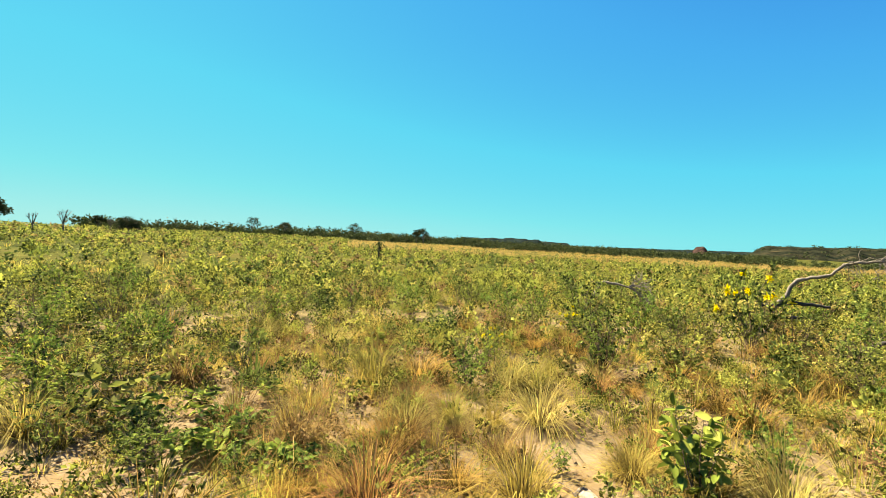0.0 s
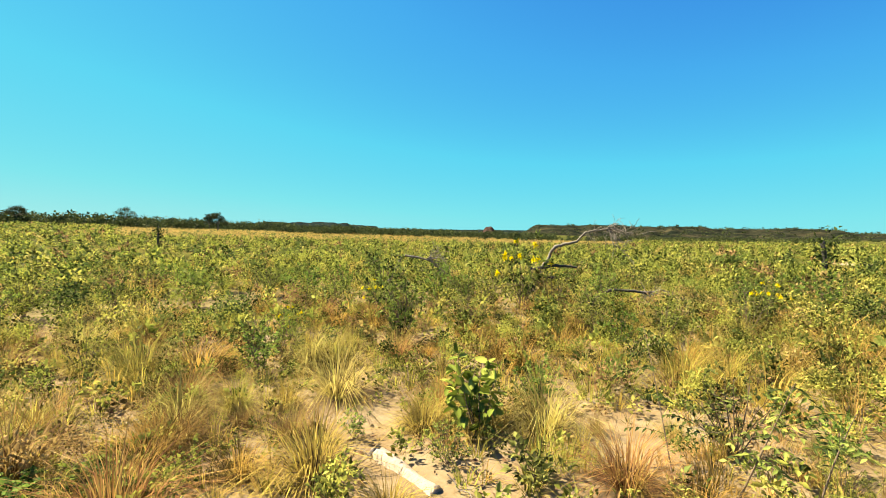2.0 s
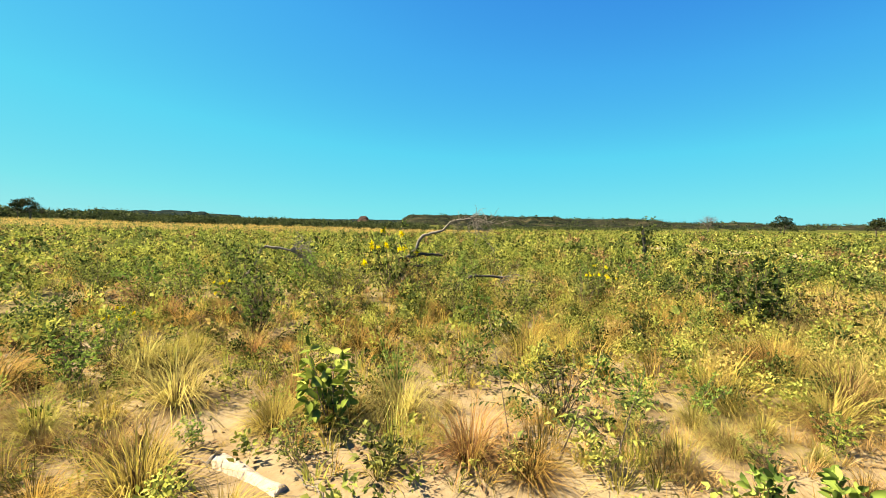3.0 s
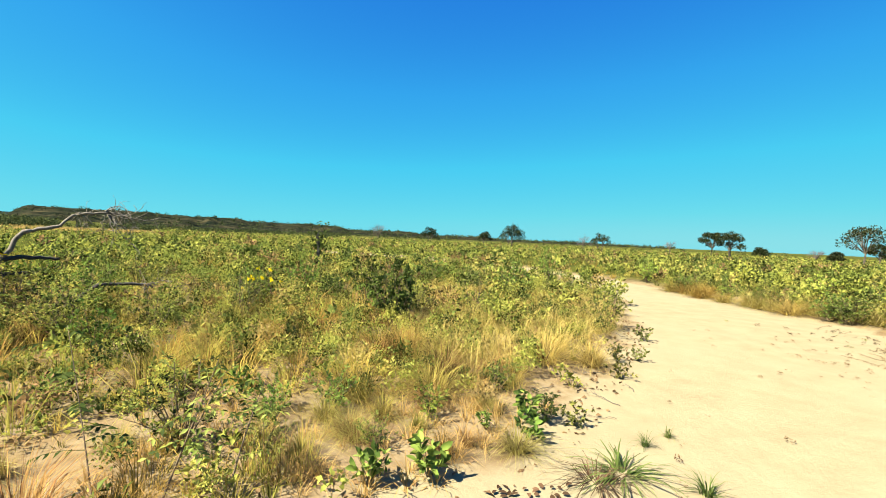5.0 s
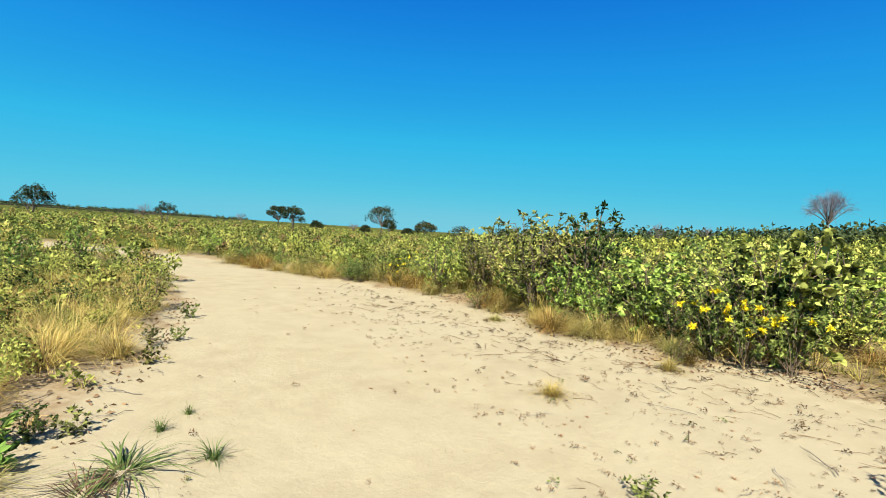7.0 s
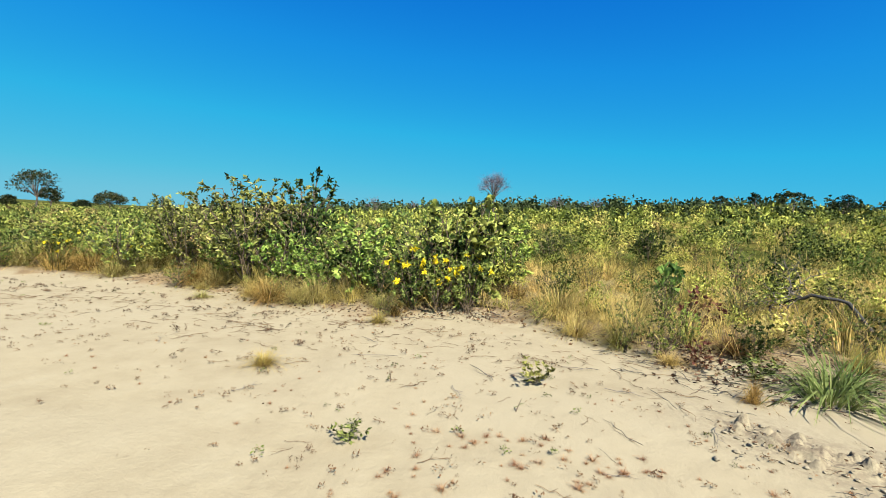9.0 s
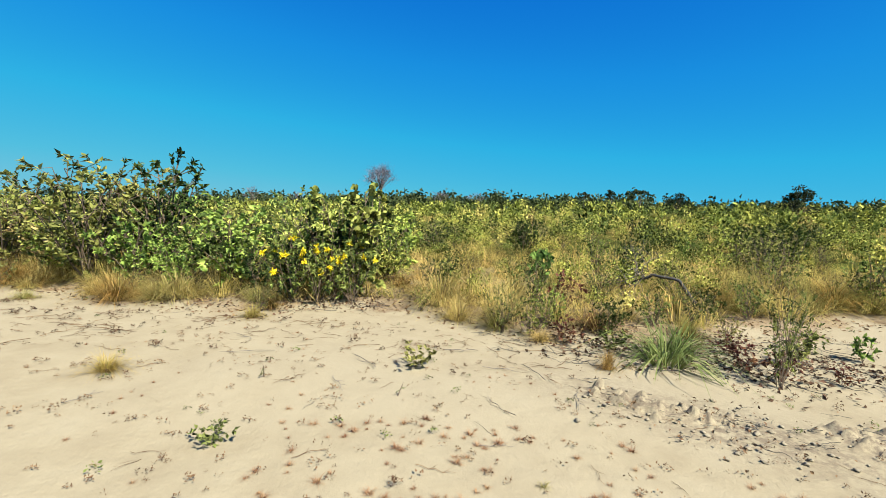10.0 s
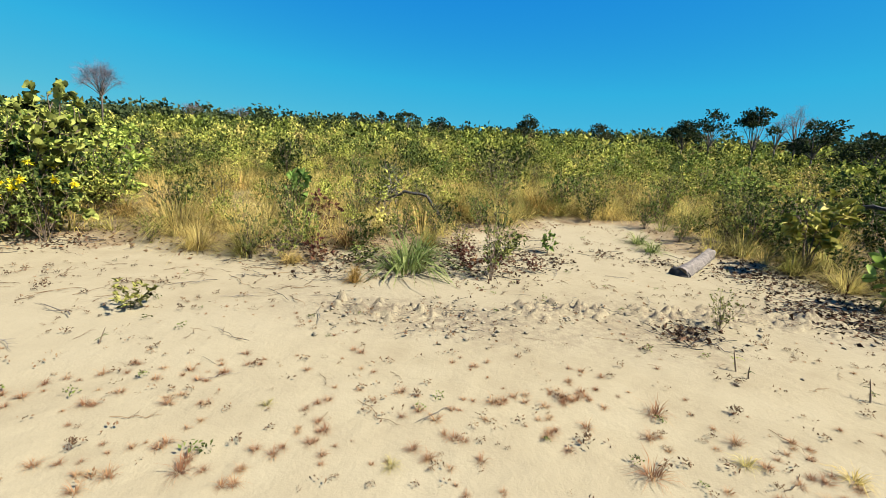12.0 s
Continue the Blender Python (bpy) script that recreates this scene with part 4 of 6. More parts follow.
# grass and low plants that break the foot of the row
u = gh.uniform(0, 1, 54)
ey = 0.2 + 15.5 * u
ex = np.interp(ey, (0.2, 1.5, 2.6, 3.6, 4.6, 5.8, 7.8, 9.3, 11, 15.7), (7.05, 7.25, 7.8, 8.4, 8.7, 9.2, 9.85, 9.7, 9.45, 9.0)) + gh.uniform(-0.15, 0.55, 54)
for k, (x, y) in enumerate(zip(ex, ey)):
    far = min(1.0, max(0.0, (y - 3) / 5))
    if k % 3 == 2:
        put(("bright0", "green1", "lime1", "olive0", "bright1", "green0")[k // 3 % 6], x, y, gh.uniform(0.28, 0.5) + 0.25 * far, gh.uniform(0, 360), "low yellow-green plant at the foot of the row", "plant", "plants along the track", gh.uniform(1.0, 1.5))
    else:
        put(("straw0", "lime0", "ochre1", "straw2", "lime1", "ochre0", "straw1")[k % 7], x, y, gh.uniform(0.25, 0.5) + 0.2 * far, gh.uniform(0, 360), "dry straw-coloured grass tussock at the edge of the sand", "grass", "tussocks along the track", gh.uniform(1.0, 1.5))
# single shrubs and tussocks spread over the near field
x, y = np.array([]), np.array([])
az, r = np.radians(gh.uniform(-126, 20, 260)), np.sqrt(gh.uniform(4.6 ** 2, 15 ** 2, 260))
x, y = r * np.sin(az), r * np.cos(az)
keep = (inside(x, y) < -1.6) & (waves(x, y, 4.0, 92) > -0.5) & ((x < -1.5) | (r > 7))
for k, (px, py) in enumerate(zip(x[keep][:110], y[keep][:110])):
    put(("green0", "olive1", "bright0", "olive0", "green2", "bright1", "olive2", "green1", "bright0")[k % 9], px, py, gh.uniform(0.35, 0.62) + 0.3 * min(1, max(0, (math.hypot(px, py) - 5.5) / 3)), gh.uniform(0, 360), "knee-high leafy shrub in the field", "shrub", "shrubs in the field", gh.uniform(0.9, 1.3))
az, r = np.radians(gh.uniform(-126, 30, 210)), np.sqrt(gh.uniform(2.7 ** 2, 9.5 ** 2, 210))
x, y = r * np.sin(az), r * np.cos(az)
keep = inside(x, y) < -0.5
for k, (px, py) in enumerate(zip(x[keep][:135], y[keep][:135])):
    put(("ochre0", "straw1", "lime0", "red0", "ochre2", "straw2", "lime1", "red1")[k % 8], px, py, gh.uniform(0.24, 0.58), gh.uniform(0, 360), "yellowing grass tussock between the shrubs", "grass", "tussocks in the field", gh.uniform(0.9, 1.3))


# whips: thin leaning stems with paired leaflets
def whip(x, y, tip, seed, count=9, label="thin leaning stem with paired leaflets"):
    gw = np.random.default_rng(seed)
    root = new("seedling")
    z = float(land(x, y))
    path = curve_to(gw, (x, y, z), (x + tip[0], y + tip[1], z + tip[2]), 9, 0.06)
    part("stem", tube(path, np.linspace(0.006, 0.002, 9), 4), STEM, root)
    for k in range(count):
        b = path[2 + k % 7] + (path[3 + k % 6] - path[2 + k % 7]) * gw.uniform(0, 1)
        a = gw.uniform(0, 6.283)
        ln = min(0.22, 0.35 * tip[2])
        e = b + np.array([math.cos(a), math.sin(a), gw.uniform(-0.45, 0.3)]) * ln
        rachis = curve_to(gw, b, e, 6, 0.15)
        pts = np.repeat(rachis[1:], 2, 0)
        out = np.cross(unit(e - b), [0, 0, 1.0])
        dirs = np.tile(np.stack([out, -out]), (5, 1)) + unit(e - b) * 0.5 + [0, 0, -0.35]
        part("frond", joined([tube(rachis, np.linspace(0.0025, 0.001, 6), 3), leaves(gw, pts, dirs, 0.23 * ln, 0.1 * ln, up=1.5)]), GREEN if seed % 2 else DARK, root)
    return tagged(root, label, "plant")


whip(-1.28, 2.75, (0.22, 0.12, 0.72), 601, 10)
whip(-1.6, 2.7, (-0.35, 0.3, 0.85), 602, 8)
whip(-0.95, 2.75, (0.12, 0.25, 0.6), 603, 7)
whip(-5.2, 2.2, (0.15, 0.1, 0.55), 604, 6)
whip(4.0, -4.8, (0.1, 0.15, 0.75), 606, 8)
plant("fan_palm", "palm", [("frond", tuft_shape(250, 1, 1.5, 40, 0.055, 0.95), SEDGE)])
for k, (x, y, s) in enumerate(((-4.3, -0.85, 0.34), (-4.0, -1.4, 0.36), (-4.6, -2.2, 0.42), (-5.0, -1.9, 0.5), (-3.75, -0.75, 0.26), (-3.6, -0.1, 0.24), (-4.5, -1.6, 0.4), (-5.4, -2.7, 0.5), (-3.5, 0.45, 0.24), (-5.9, -2.2, 0.6), (-2.6, 1.75, 0.26), (-2.1, 2.0, 0.24), (-3.35, 1.5, 0.22), (-0.9, 3.2, 0.3), (-0.2, 3.4, 0.24), (0.2, 3.9, 0.3), (-0.6, 4.1, 0.35), (0.9, 4.6, 0.32))):
    put(("bright0", "green0", "green1", "weed1", "bright1", "olive0", "green2", "bright0")[k % 8], x, y, s, gh.uniform(0, 360), "low leafy green plant in the field", "plant", "leafy plants in the field", 1.3)
for k, (x, y, s) in enumerate(((-4.69, -1.11, 0.24), (-3.88, -0.52, 0.25), (-4.05, -0.89, 0.27), (-3.7, -0.35, 0.24), (-4.1, -1.15, 0.27), (-3.72, -0.07, 0.22), (-4.42, -0.72, 0.28), (-3.45, 0.2, 0.2), (-3.86, -0.3, 0.17), (-4.18, -1.18, 0.24), (-3.99, -0.76, 0.2), (-4.4, -0.9, 0.2), (-3.7, -0.1, 0.14), (-5.1, -1.3, 0.28), (-4.9, -1.7, 0.3), (-4.3, -1.6, 0.24), (-3.6, -0.55, 0.16), (-3.5, 0.1, 0.15), (-5.3, -0.7, 0.25))):
    put(f"herb{k % 2}", x, y, s, gh.uniform(0, 360), "low herb with broad green leaves on sandy soil", "plant", "broad-leaved herbs", 1.5)
put("palm", -3.95, -0.95, 0.26, 200, "small fan palm with stiff dark fronds", "palm", wide=1.3)
put("palm", -3.1, 0.25, 0.24, 80, "small fan palm with stiff dark fronds", "palm", wide=1.2)
put("palm", -6.1, -0.95, 0.5, 30, "small fan palm with stiff dark fronds", "palm")
put("palm", -3.8, -1.25, 0.22, 120, "small fan palm with stiff dark fronds", "palm", wide=1.3)
put("palm", -4.95, 1.38, 0.18, 10, "low rosette of stiff grey leaves", "plant", wide=1.5)
for x, y, s in ((-6.6, 2.3, 0.55), (-2.6, 8.6, 0.85), (-7.5, 4.2, 0.7), (12.5, 9.5, 0.9), (10.0, 8.2, 0.8)):
    put("flower", x, y, s, gh.uniform(0, 360), "small green shrub in yellow flower", "shrub", "", 0.8)
# dark scrub behind the log
for k, (x, y, s) in enumerate(((2.9, -10.2, 0.8), (1.7, -9.9, 0.85), (0.9, -9.9, 1.0), (2.2, -11.2, 1.1), (0.5, -11, 1.3), (3.4, -11.8, 1.1), (1.2, -12.2, 1.4), (4.6, -11.2, 0.9), (-0.3, -10.4, 1.3))):
    put(("dark0", "tall_green1", "dark1", "tall_olive0")[k % 4], x, y, s, gh.uniform(0, 360), "dense dark green shrub shading the sand", "shrub", "shrubs behind the log", 1.15)
for k, (x, y, s) in enumerate(((2.3, -8.75, 0.95), (0.0, -7.3, 0.6), (2.75, -9.1, 0.9), (1.9, -9.2, 1.0), (0.5, -9.4, 1.0), (-0.3, -8.2, 1.1), (2.6, -9.0, 0.6))):
    put(("hill_green0", "hill_dark0", "tall_olive1")[k % 3], x, y, s, gh.uniform(0, 360), "dense dark green shrub shading the sand", "shrub", "shrubs behind the log", 1.0)
for k, (x, y, s) in enumerate(((1.8, -8.6, 0.5), (1.1, -8.2, 0.5), (2.25, -9.1, 0.7), (0.6, -8.0, 0.5), (1.8, -9.4, 0.9))):
    put(("dark1", "hill_dark0", "dark0")[k % 3], x, y, s, gh.uniform(0, 360), "low dense dark bush under the shrubs by the log", "shrub", "shrubs behind the log", 1.25)
# single shrubs standing out on the slope
az, r = np.radians(gh.uniform(98, 180, 46)), np.sqrt(gh.uniform(8.6 ** 2, 21 ** 2, 46))
for k, (px, py) in enumerate(zip(r * np.sin(az), r * np.cos(az))):
    if inside(px, py) < -1.5:
        put(("hill_dark0", "hill_green0", "tall_olive0", "hill_dark1", "hill_green1", "bright0")[k % 6], px, py, gh.uniform(0.6, 1.05) + 0.3 * (k % 3 == 0), gh.uniform(0, 360), "leafy shrub standing out on the grassy slope", "shrub", "shrubs on the slope", gh.uniform(0.8, 1.1))
for k, (x, y, s) in enumerate(((7.0, -8.2, 0.9), (6.0, -9.0, 0.95), (8.3, -9.3, 1.1), (4.4, -10.2, 0.8), (9.5, -6.0, 1.0))):
    put(("hill_green0", "hill_green1", "tall_olive0")[k % 3], x, y, s, gh.uniform(0, 360), "leafy shrub at the foot of the slope", "shrub", "shrubs on the slope", gh.uniform(0.9, 1.1))
# grass and low shrubs closing the edge of the sand below the slope
u = gh.uniform(0, 1, 46)
ex, ey = np.interp(u, (0, 0.3, 0.6, 1), (7.1, 5.9, 5.45, 5.0)), np.interp(u, (0, 0.3, 0.6, 1), (-5.9, -7.4, -8.9, -11.2))
back = gh.uniform(0, 1, 46) ** 1.4 * 1.9
for k, (x, y) in enumerate(zip(ex + 0.86 * back, ey - 0.5 * back)):
    if k % 7 == 3:
        put(("hill_green0", "olive1", "hill_green1", "green1")[k % 4], x, y, gh.uniform(0.5, 0.85), gh.uniform(0, 360), "leafy shrub at the foot of the slope", "shrub", "shrubs on the slope", 1.0)
    else:
        put(("straw0", "ochre1", "straw2", "lime1", "straw1", "ochre2")[k % 6], x, y, gh.uniform(0.4, 0.72), gh.uniform(0, 360), "dry straw-coloured grass tussock at the edge of the sand", "grass", "tussocks along the track", gh.uniform(1.0, 1.4))
# low plants of the southern verge
for k, (x, y, s) in enumerate(((5.2, -2.9, 0.32), (4.9, -3.3, 0.26), (5.4, -3.6, 0.45), (4.6, -4.6, 0.24), (4.9, -4.9, 0.4), (5.6, -4.4, 0.5), (4.2, -5.0, 0.26), (5.9, -3.0, 0.5), (3.6, -4.9, 0.2), (4.5, -5.6, 0.3), (5.8, -5.4, 0.5), (6.6, -3.6, 0.55))):
    put(("rust0", "weed0", "dark1", "rust1", "olive1", "green2", "weed1", "bright0")[k % 8], x, y, s, gh.uniform(0, 360), "low straggling plant on the sandy verge", "plant", "plants on the verge", 1.1)

for k, (x, y, s) in enumerate(((5.5, -2.6, 0.5), (5.6, -5.0, 0.55), (5.9, -6.3, 0.6), (6.9, -4.4, 0.7), (5.2, -8.8, 0.6), (4.2, -9.2, 0.55), (3.3, -8.6, 0.5), (6.9, -5.8, 0.8), (6.6, -7.6, 0.8), (7.9, -2.0, 0.7), (7.0, -1.5, 0.4))):
    put(("hill_green0", "olive2", "hill_green1", "olive0", "hill_dark0")[k % 5], x, y, s, gh.uniform(0, 360), "twiggy green bush in the verge grass", "shrub", "bushes in the verge grass", gh.uniform(0.85, 1.1))

# ---- dead wood ----
def limb(name, pts, r0, r1, mat, sides=8, wob=0.15, seed=1, n=16):
    """A gnarled limb through a few points."""
    g = np.random.default_rng(seed)
    pts = np.asarray(pts, float)
    s = np.linspace(0, len(pts) - 1, n)
    p = np.stack([np.interp(s, np.arange(len(pts)), pts[:, k]) for k in range(3)], 1)
    p[1:-1] = (p[:-2] + 2 * p[1:-1] + p[2:]) / 4
    p = p + g.normal(size=p.shape) * r0 * wob
    rad = np.linspace(r0, r1, n) * (1 + g.normal(size=n) * 0.08)
    return tube(p, rad, sides)


def twig_spray(seed, p, d, count, length, r):
    """Crooked forking twigs that droop from one place."""
    g = np.random.default_rng(seed)
    out = []

    def crooked(start, way, ln, n):
        q, w = [np.asarray(start, float)], unit(np.asarray(way, float))
        for _ in range(n):
            w = unit(w + g.normal(size=3) * 0.38 + [0, 0, -0.1])
            q.append(q[-1] + w * ln / n)
        return np.array(q)

    for _ in range(count):
        path = crooked(p, unit(np.asarray(d, float)) + g.normal(size=3) * 0.36, length * g.uniform(0.4, 1.1), 7)
        one = [tube(path, np.linspace(r, r * 0.3, 8), 3)]
        for _ in range(6):
            k = g.integers(1, 7)
            sub = crooked(path[k], path[k + 1] - path[k] + g.normal(size=3) * length * 0.12, length * g.uniform(0.15, 0.45), 4)
            one.append(tube(sub, np.linspace(0.6, 0.2, 5) * r, 3))
        out.append(joined(one))
    return out


def fallen_tree():
    root = new("fallen_tree")
    b = np.array([-8.0, 9.8, float(land(-8.0, 9.8))])
    e1, e2 = np.array([0.78, 0.62, 0]), np.array([0, 0, 1.0])
    P = lambda a, z: b + e1 * a + e2 * z
    part("limb", limb("limb", [P(-0.25, 0.0), P(-0.12, 0.55), P(0.05, 0.8), P(0.3, 1.22), P(0.52, 1.3), P(0.85, 1.36), P(1.1, 1.62), P(1.4, 1.74), P(1.75, 1.7)], 0.058, 0.022, DEADWOOD, 8, 0.35, 3, 26), DEADWOOD, root, "bleached bare bough rising from the ground")
    part("limb", limb("limb", [P(-0.3, 0.6), P(0.3, 0.75), P(0.9, 0.7)], 0.06, 0.025, CHARRED, seed=4), CHARRED, root, "blackened bough")
    part("limb", limb("limb", [P(-0.4, 0.35), P(0.2, 0.42), P(0.7, 0.4)], 0.05, 0.02, CHARRED, seed=5), CHARRED, root, "blackened bough")
    for tw in twig_spray(6, P(1.65, 1.76), (0.75, 0.58, -0.45), 14, 1.15, 0.014) + twig_spray(7, P(1.2, 1.7), (0.8, 0.5, -0.4), 6, 0.8, 0.01):
        part("twig", tw, DEADWOOD, root)
    return tagged(root, "fallen dead tree with bleached and blackened boughs", "dead tree")


def dead_branch(x, y, dx, dy, top, label, seed):
    root = new("dead_branch")
    z = float(land(x, y))
    p = [np.array([x, y, z]), np.array([x + dx * 0.3, y + dy * 0.3, z + top]), np.array([x + dx * 0.7, y + dy * 0.7, z + top * 0.95]), np.array([x + dx, y + dy, z + top * 0.55])]
    part("limb", limb("limb", p, 0.036, 0.02, CHARRED if seed % 2 else DEADWOOD, 6, 0.4, seed), CHARRED if seed % 2 else DEADWOOD, root)
    for tw in twig_spray(seed + 1, p[2], (dx, dy, -0.1), 10, 0.9, 0.01):
        part("twig", tw, DEADWOOD, root)
    return tagged(root, label, "dead branch")


fallen_tree()
dead_branch(-5.6, 8.0, 1.3, 0.9, 0.5, "dark dead branch lying in the shrubs", 11)
dead_branch(-9.5, 5.6, 1.0, 1.2, 1.0, "grey dead branch lying in the shrubs", 14)
dead_branch(6.3, -5.9, 0.9, 0.9, 0.55, "dark dead bough lying in the verge grass", 23)
dead_branch(1.55, -8.75, -1.3, 0.45, 0.92, "dark dead bough arching over the grass", 21)


def stump(x, y, h, seed):
    root = new("tree_stump")
    z = float(land(x, y))
    part("trunk", limb("trunk", [(x, y, z - 0.1), (x + 0.03, y, z + h * 0.5), (x - 0.04, y + 0.02, z + h)], 0.09, 0.06, CHARRED, 7, 0.2, seed), CHARRED, root)
    g = np.random.default_rng(seed)
    p = np.array([x, y, z + h * 0.75]) + g.normal(size=(110, 3)) * [0.22, 0.22, 0.42]
    part("foliage", leaves(g, p, g.normal(size=p.shape), 0.2, 0.1), DARK, root, "dark leafy regrowth")
    return tagged(root, "blackened stump with dark regrowth standing in the field", "stump")


stump(-37.4, 4.9, 1.7, 31)
stump(-3.8, 19.8, 1.45, 33)


def log(name, a, b, r, bark, end, label, seed):
    """A short weathered trunk, ribbed and hollowed along its length, with a broken darker end."""
    root = new(name)
    a, b = np.asarray(a, float), np.asarray(b, float)
    gg = np.random.default_rng(seed)
    n, sides = 22, 20
    s = np.linspace(0, 1, n)
    p = a + (b - a) * s[:, None] + np.stack([0.12 * r * np.sin(s * 5 + seed), 0 * s, 0.1 * r * np.sin(s * 7)], 1)
    v, f = tube(p, np.full(n, r), sides)
    v = v.reshape(n, sides, 3)
    w = np.linspace(0, 6.283, sides, endpoint=False)[None]
    k = 0.92 + 0.1 * np.sin(2 * w + seed) + 0.07 * np.sin(5 * w + 3 * s[:, None]) + 0.05 * np.sin(9 * w + 1) + gg.normal(size=(n, sides)) * 0.025 - 0.12 * s[:, None]
    k = k * (1 + 0.12 * np.exp(-((s[:, None] - 0.55) / 0.07) ** 2 - ((w - 1.6) / 0.5) ** 2))
    v = p[:, None] + (v - p[:, None]) * k[:, :, None]
    part("trunk", (v.reshape(-1, 3), f), bark, root)
    d = unit(a - b)
    q = a + d * np.linspace(-0.35, 0.3, 6)[:, None] * r
    v2, f2 = tube(q, np.full(6, r), 14)
    v2 = v2.reshape(6, 14, 3)
    k2 = (np.array([1.04, 1.08, 1.02, 0.95, 0.7, 0.3])[:, None]) * (1 + gg.normal(size=(6, 14)) * 0.07) * (0.94 + 0.1 * np.sin(2 * np.linspace(0, 6.283, 14, endpoint=False)[None] + seed))
    v2 = q[:, None] + (v2 - q[:, None]) * k2[:, :, None] + gg.normal(size=(6, 14, 3)) * r * 0.05
    part("broken_end", (v2.reshape(-1, 3), f2), end, root, "dark charred broken end")
    return tagged(root, label, "log")


log("log", (2.5, -6.5, 0.08), (2.62, -7.95, 0.19), 0.125, LOG_BARK, CHARRED, "short weathered grey log with a charred end lying on sand", 41)
log("log", (-3.02, 1.47, 0.06), (-2.4, 1.5, 0.05), 0.07, PALEWOOD, DEADWOOD, "pale bleached log half hidden by grass", 43)


# ---- trees ----
def tree(x, y, h, w, label, seed, mat=TREE_LEAF, z=None, **k):
    root = new("tree")
    wood, crown = tree_shape(seed, h, w, **k)
    part("trunk", wood, BARK, root)
    part("crown", crown, mat, root)
    root.matrix_basis = pose(x, y, (float(land(x, y)) if z is None else z) - 0.1)
    return tagged(root, label, "tree")


def at(az, r):
    return r * math.sin(radians(az)), r * math.cos(radians(az))


DENSE, OPEN, BARE = "dark savanna tree with a rounded crown on the plain", "open-crowned savanna tree on the plain", "nearly bare grey tree on the plain"
LOW = "low dark rounded tree on the plain"
for az, r, h, w, lab, kw in ((-3.6, 120, 4.6, 5.0, BARE, dict(bare=True, per=16, mat=PINKISH, fork=0.3, lobes=18)), (2.9, 110, 4.0, 4.6, DENSE, dict(crown=0.72, stems=2)),
                             (9.9, 97, 3.6, 3.2, OPEN, dict(crown=0.7, per=80)), (13.3, 94, 5.0, 5.6, DENSE, dict(lobes=19, fork=0.22, crown=0.72, stems=3, per=110)),
                             (22.0, 100, 3.5, 4.2, BARE, dict(bare=True, per=12, mat=PINKISH, crown=0.7)), (23.9, 98, 3.9, 4.4, OPEN, dict(per=60, crown=0.75, stems=2)), (31.4, 110, 3.3, 3.2, BARE, dict(bare=True, per=10, mat=PINKISH)),
                             (35.4, 92, 4.9, 4.6, DENSE, dict(crown=0.6, lobes=17, fork=0.34, trunk=0.13)), (37.2, 93, 5.1, 4.8, DENSE, dict(crown=0.72, lobes=17, fork=0.3, trunk=0.14, stems=2)),
                             (39.9, 110, 2.5, 3.2, LOW, dict(crown=0.9, airy=1.3)), (44.4, 100, 2.4, 3.0, BARE, dict(per=12, bare=True, mat=PINKISH)), (45.8, 104, 2.0, 2.4, LOW, dict(crown=0.9, airy=1.3)),
                             (47.7, 88, 6.3, 6.9, OPEN, dict(per=85, lobes=22, crown=0.68, fork=0.32, trunk=0.15)), (48.7, 88, 3.2, 3.2, DENSE, dict(crown=0.65, lobes=9)),
                             (51.1, 104, 2.0, 3.0, LOW, dict(crown=0.9, airy=1.3)), (53.4, 92, 3.5, 5.2, DENSE, dict(per=150, crown=0.68, airy=1.15)), (58.0, 95, 3.1, 5.2, OPEN, dict(per=60, crown=0.8)), (63.5, 90, 3.4, 5.4, DENSE, dict(per=90, crown=0.8))):
    x, y = at(az, r)
    tree(x, y, h, w, lab, int(az * 10) + 700, **kw)
x, y = at(95.8, 45)
tree(x, y, 5.4, 3.5, "tall bare tree with a pinkish crown of fine twigs", 801, PINKISH, bare=True, per=30, lobes=34, crown=0.46, trunk=0.08, fork=0.52, airy=1.1)
for az, r, h, w, kw in ((81, 60, 3.6, 2.4, dict(bare=True, per=14, mat=PINKISH)), (86, 75, 3.2, 2.6, dict(bare=True, per=14, mat=PINKISH)), (103.5, 78, 3.6, 4.5, dict(mat=PINKISH, bare=True, per=24)), (108, 85, 3.2, 5.0, dict(mat=PINKISH, bare=True, per=24)),
                        (158.5, 33, 2.77, 2.6, dict()), (161.2, 31, 3.36, 2.4, dict(per=60)), (164.8, 28, 3.28, 1.9, dict(crown=0.45, lobes=10)), (168.2, 33, 4.12, 2.2, dict(bare=True, per=14, mat=PINKISH)), (167.0, 34, 3.7, 1.8, dict(bare=True, per=12, mat=PINKISH)),
                        (170, 30, 3.02, 3.0, dict(crown=0.8)), (174, 27, 2.52, 3.0, dict(crown=0.8)), (141.5, 40, 2.9, 2.6, dict(crown=0.8)), (150, 45, 2.6, 3.0, dict(crown=0.8)), (131, 55, 2.7, 3, dict(crown=0.8)),
                        (121, 62, 3.0, 1.8, dict(crown=0.4, lobes=8)), (124, 66, 3.2, 2.0, dict(crown=0.4, lobes=9)), (127, 60, 3.4, 2.2, dict(crown=0.4, lobes=9))):
    x, y = at(az, r)
    tree(x, y, h, w, "small tree on the scrubby slope" if "mat" not in kw else "thin bare tree on the scrubby slope", int(az * 10), **({"trunk": 0.06, "leaf": 0.14} | kw))
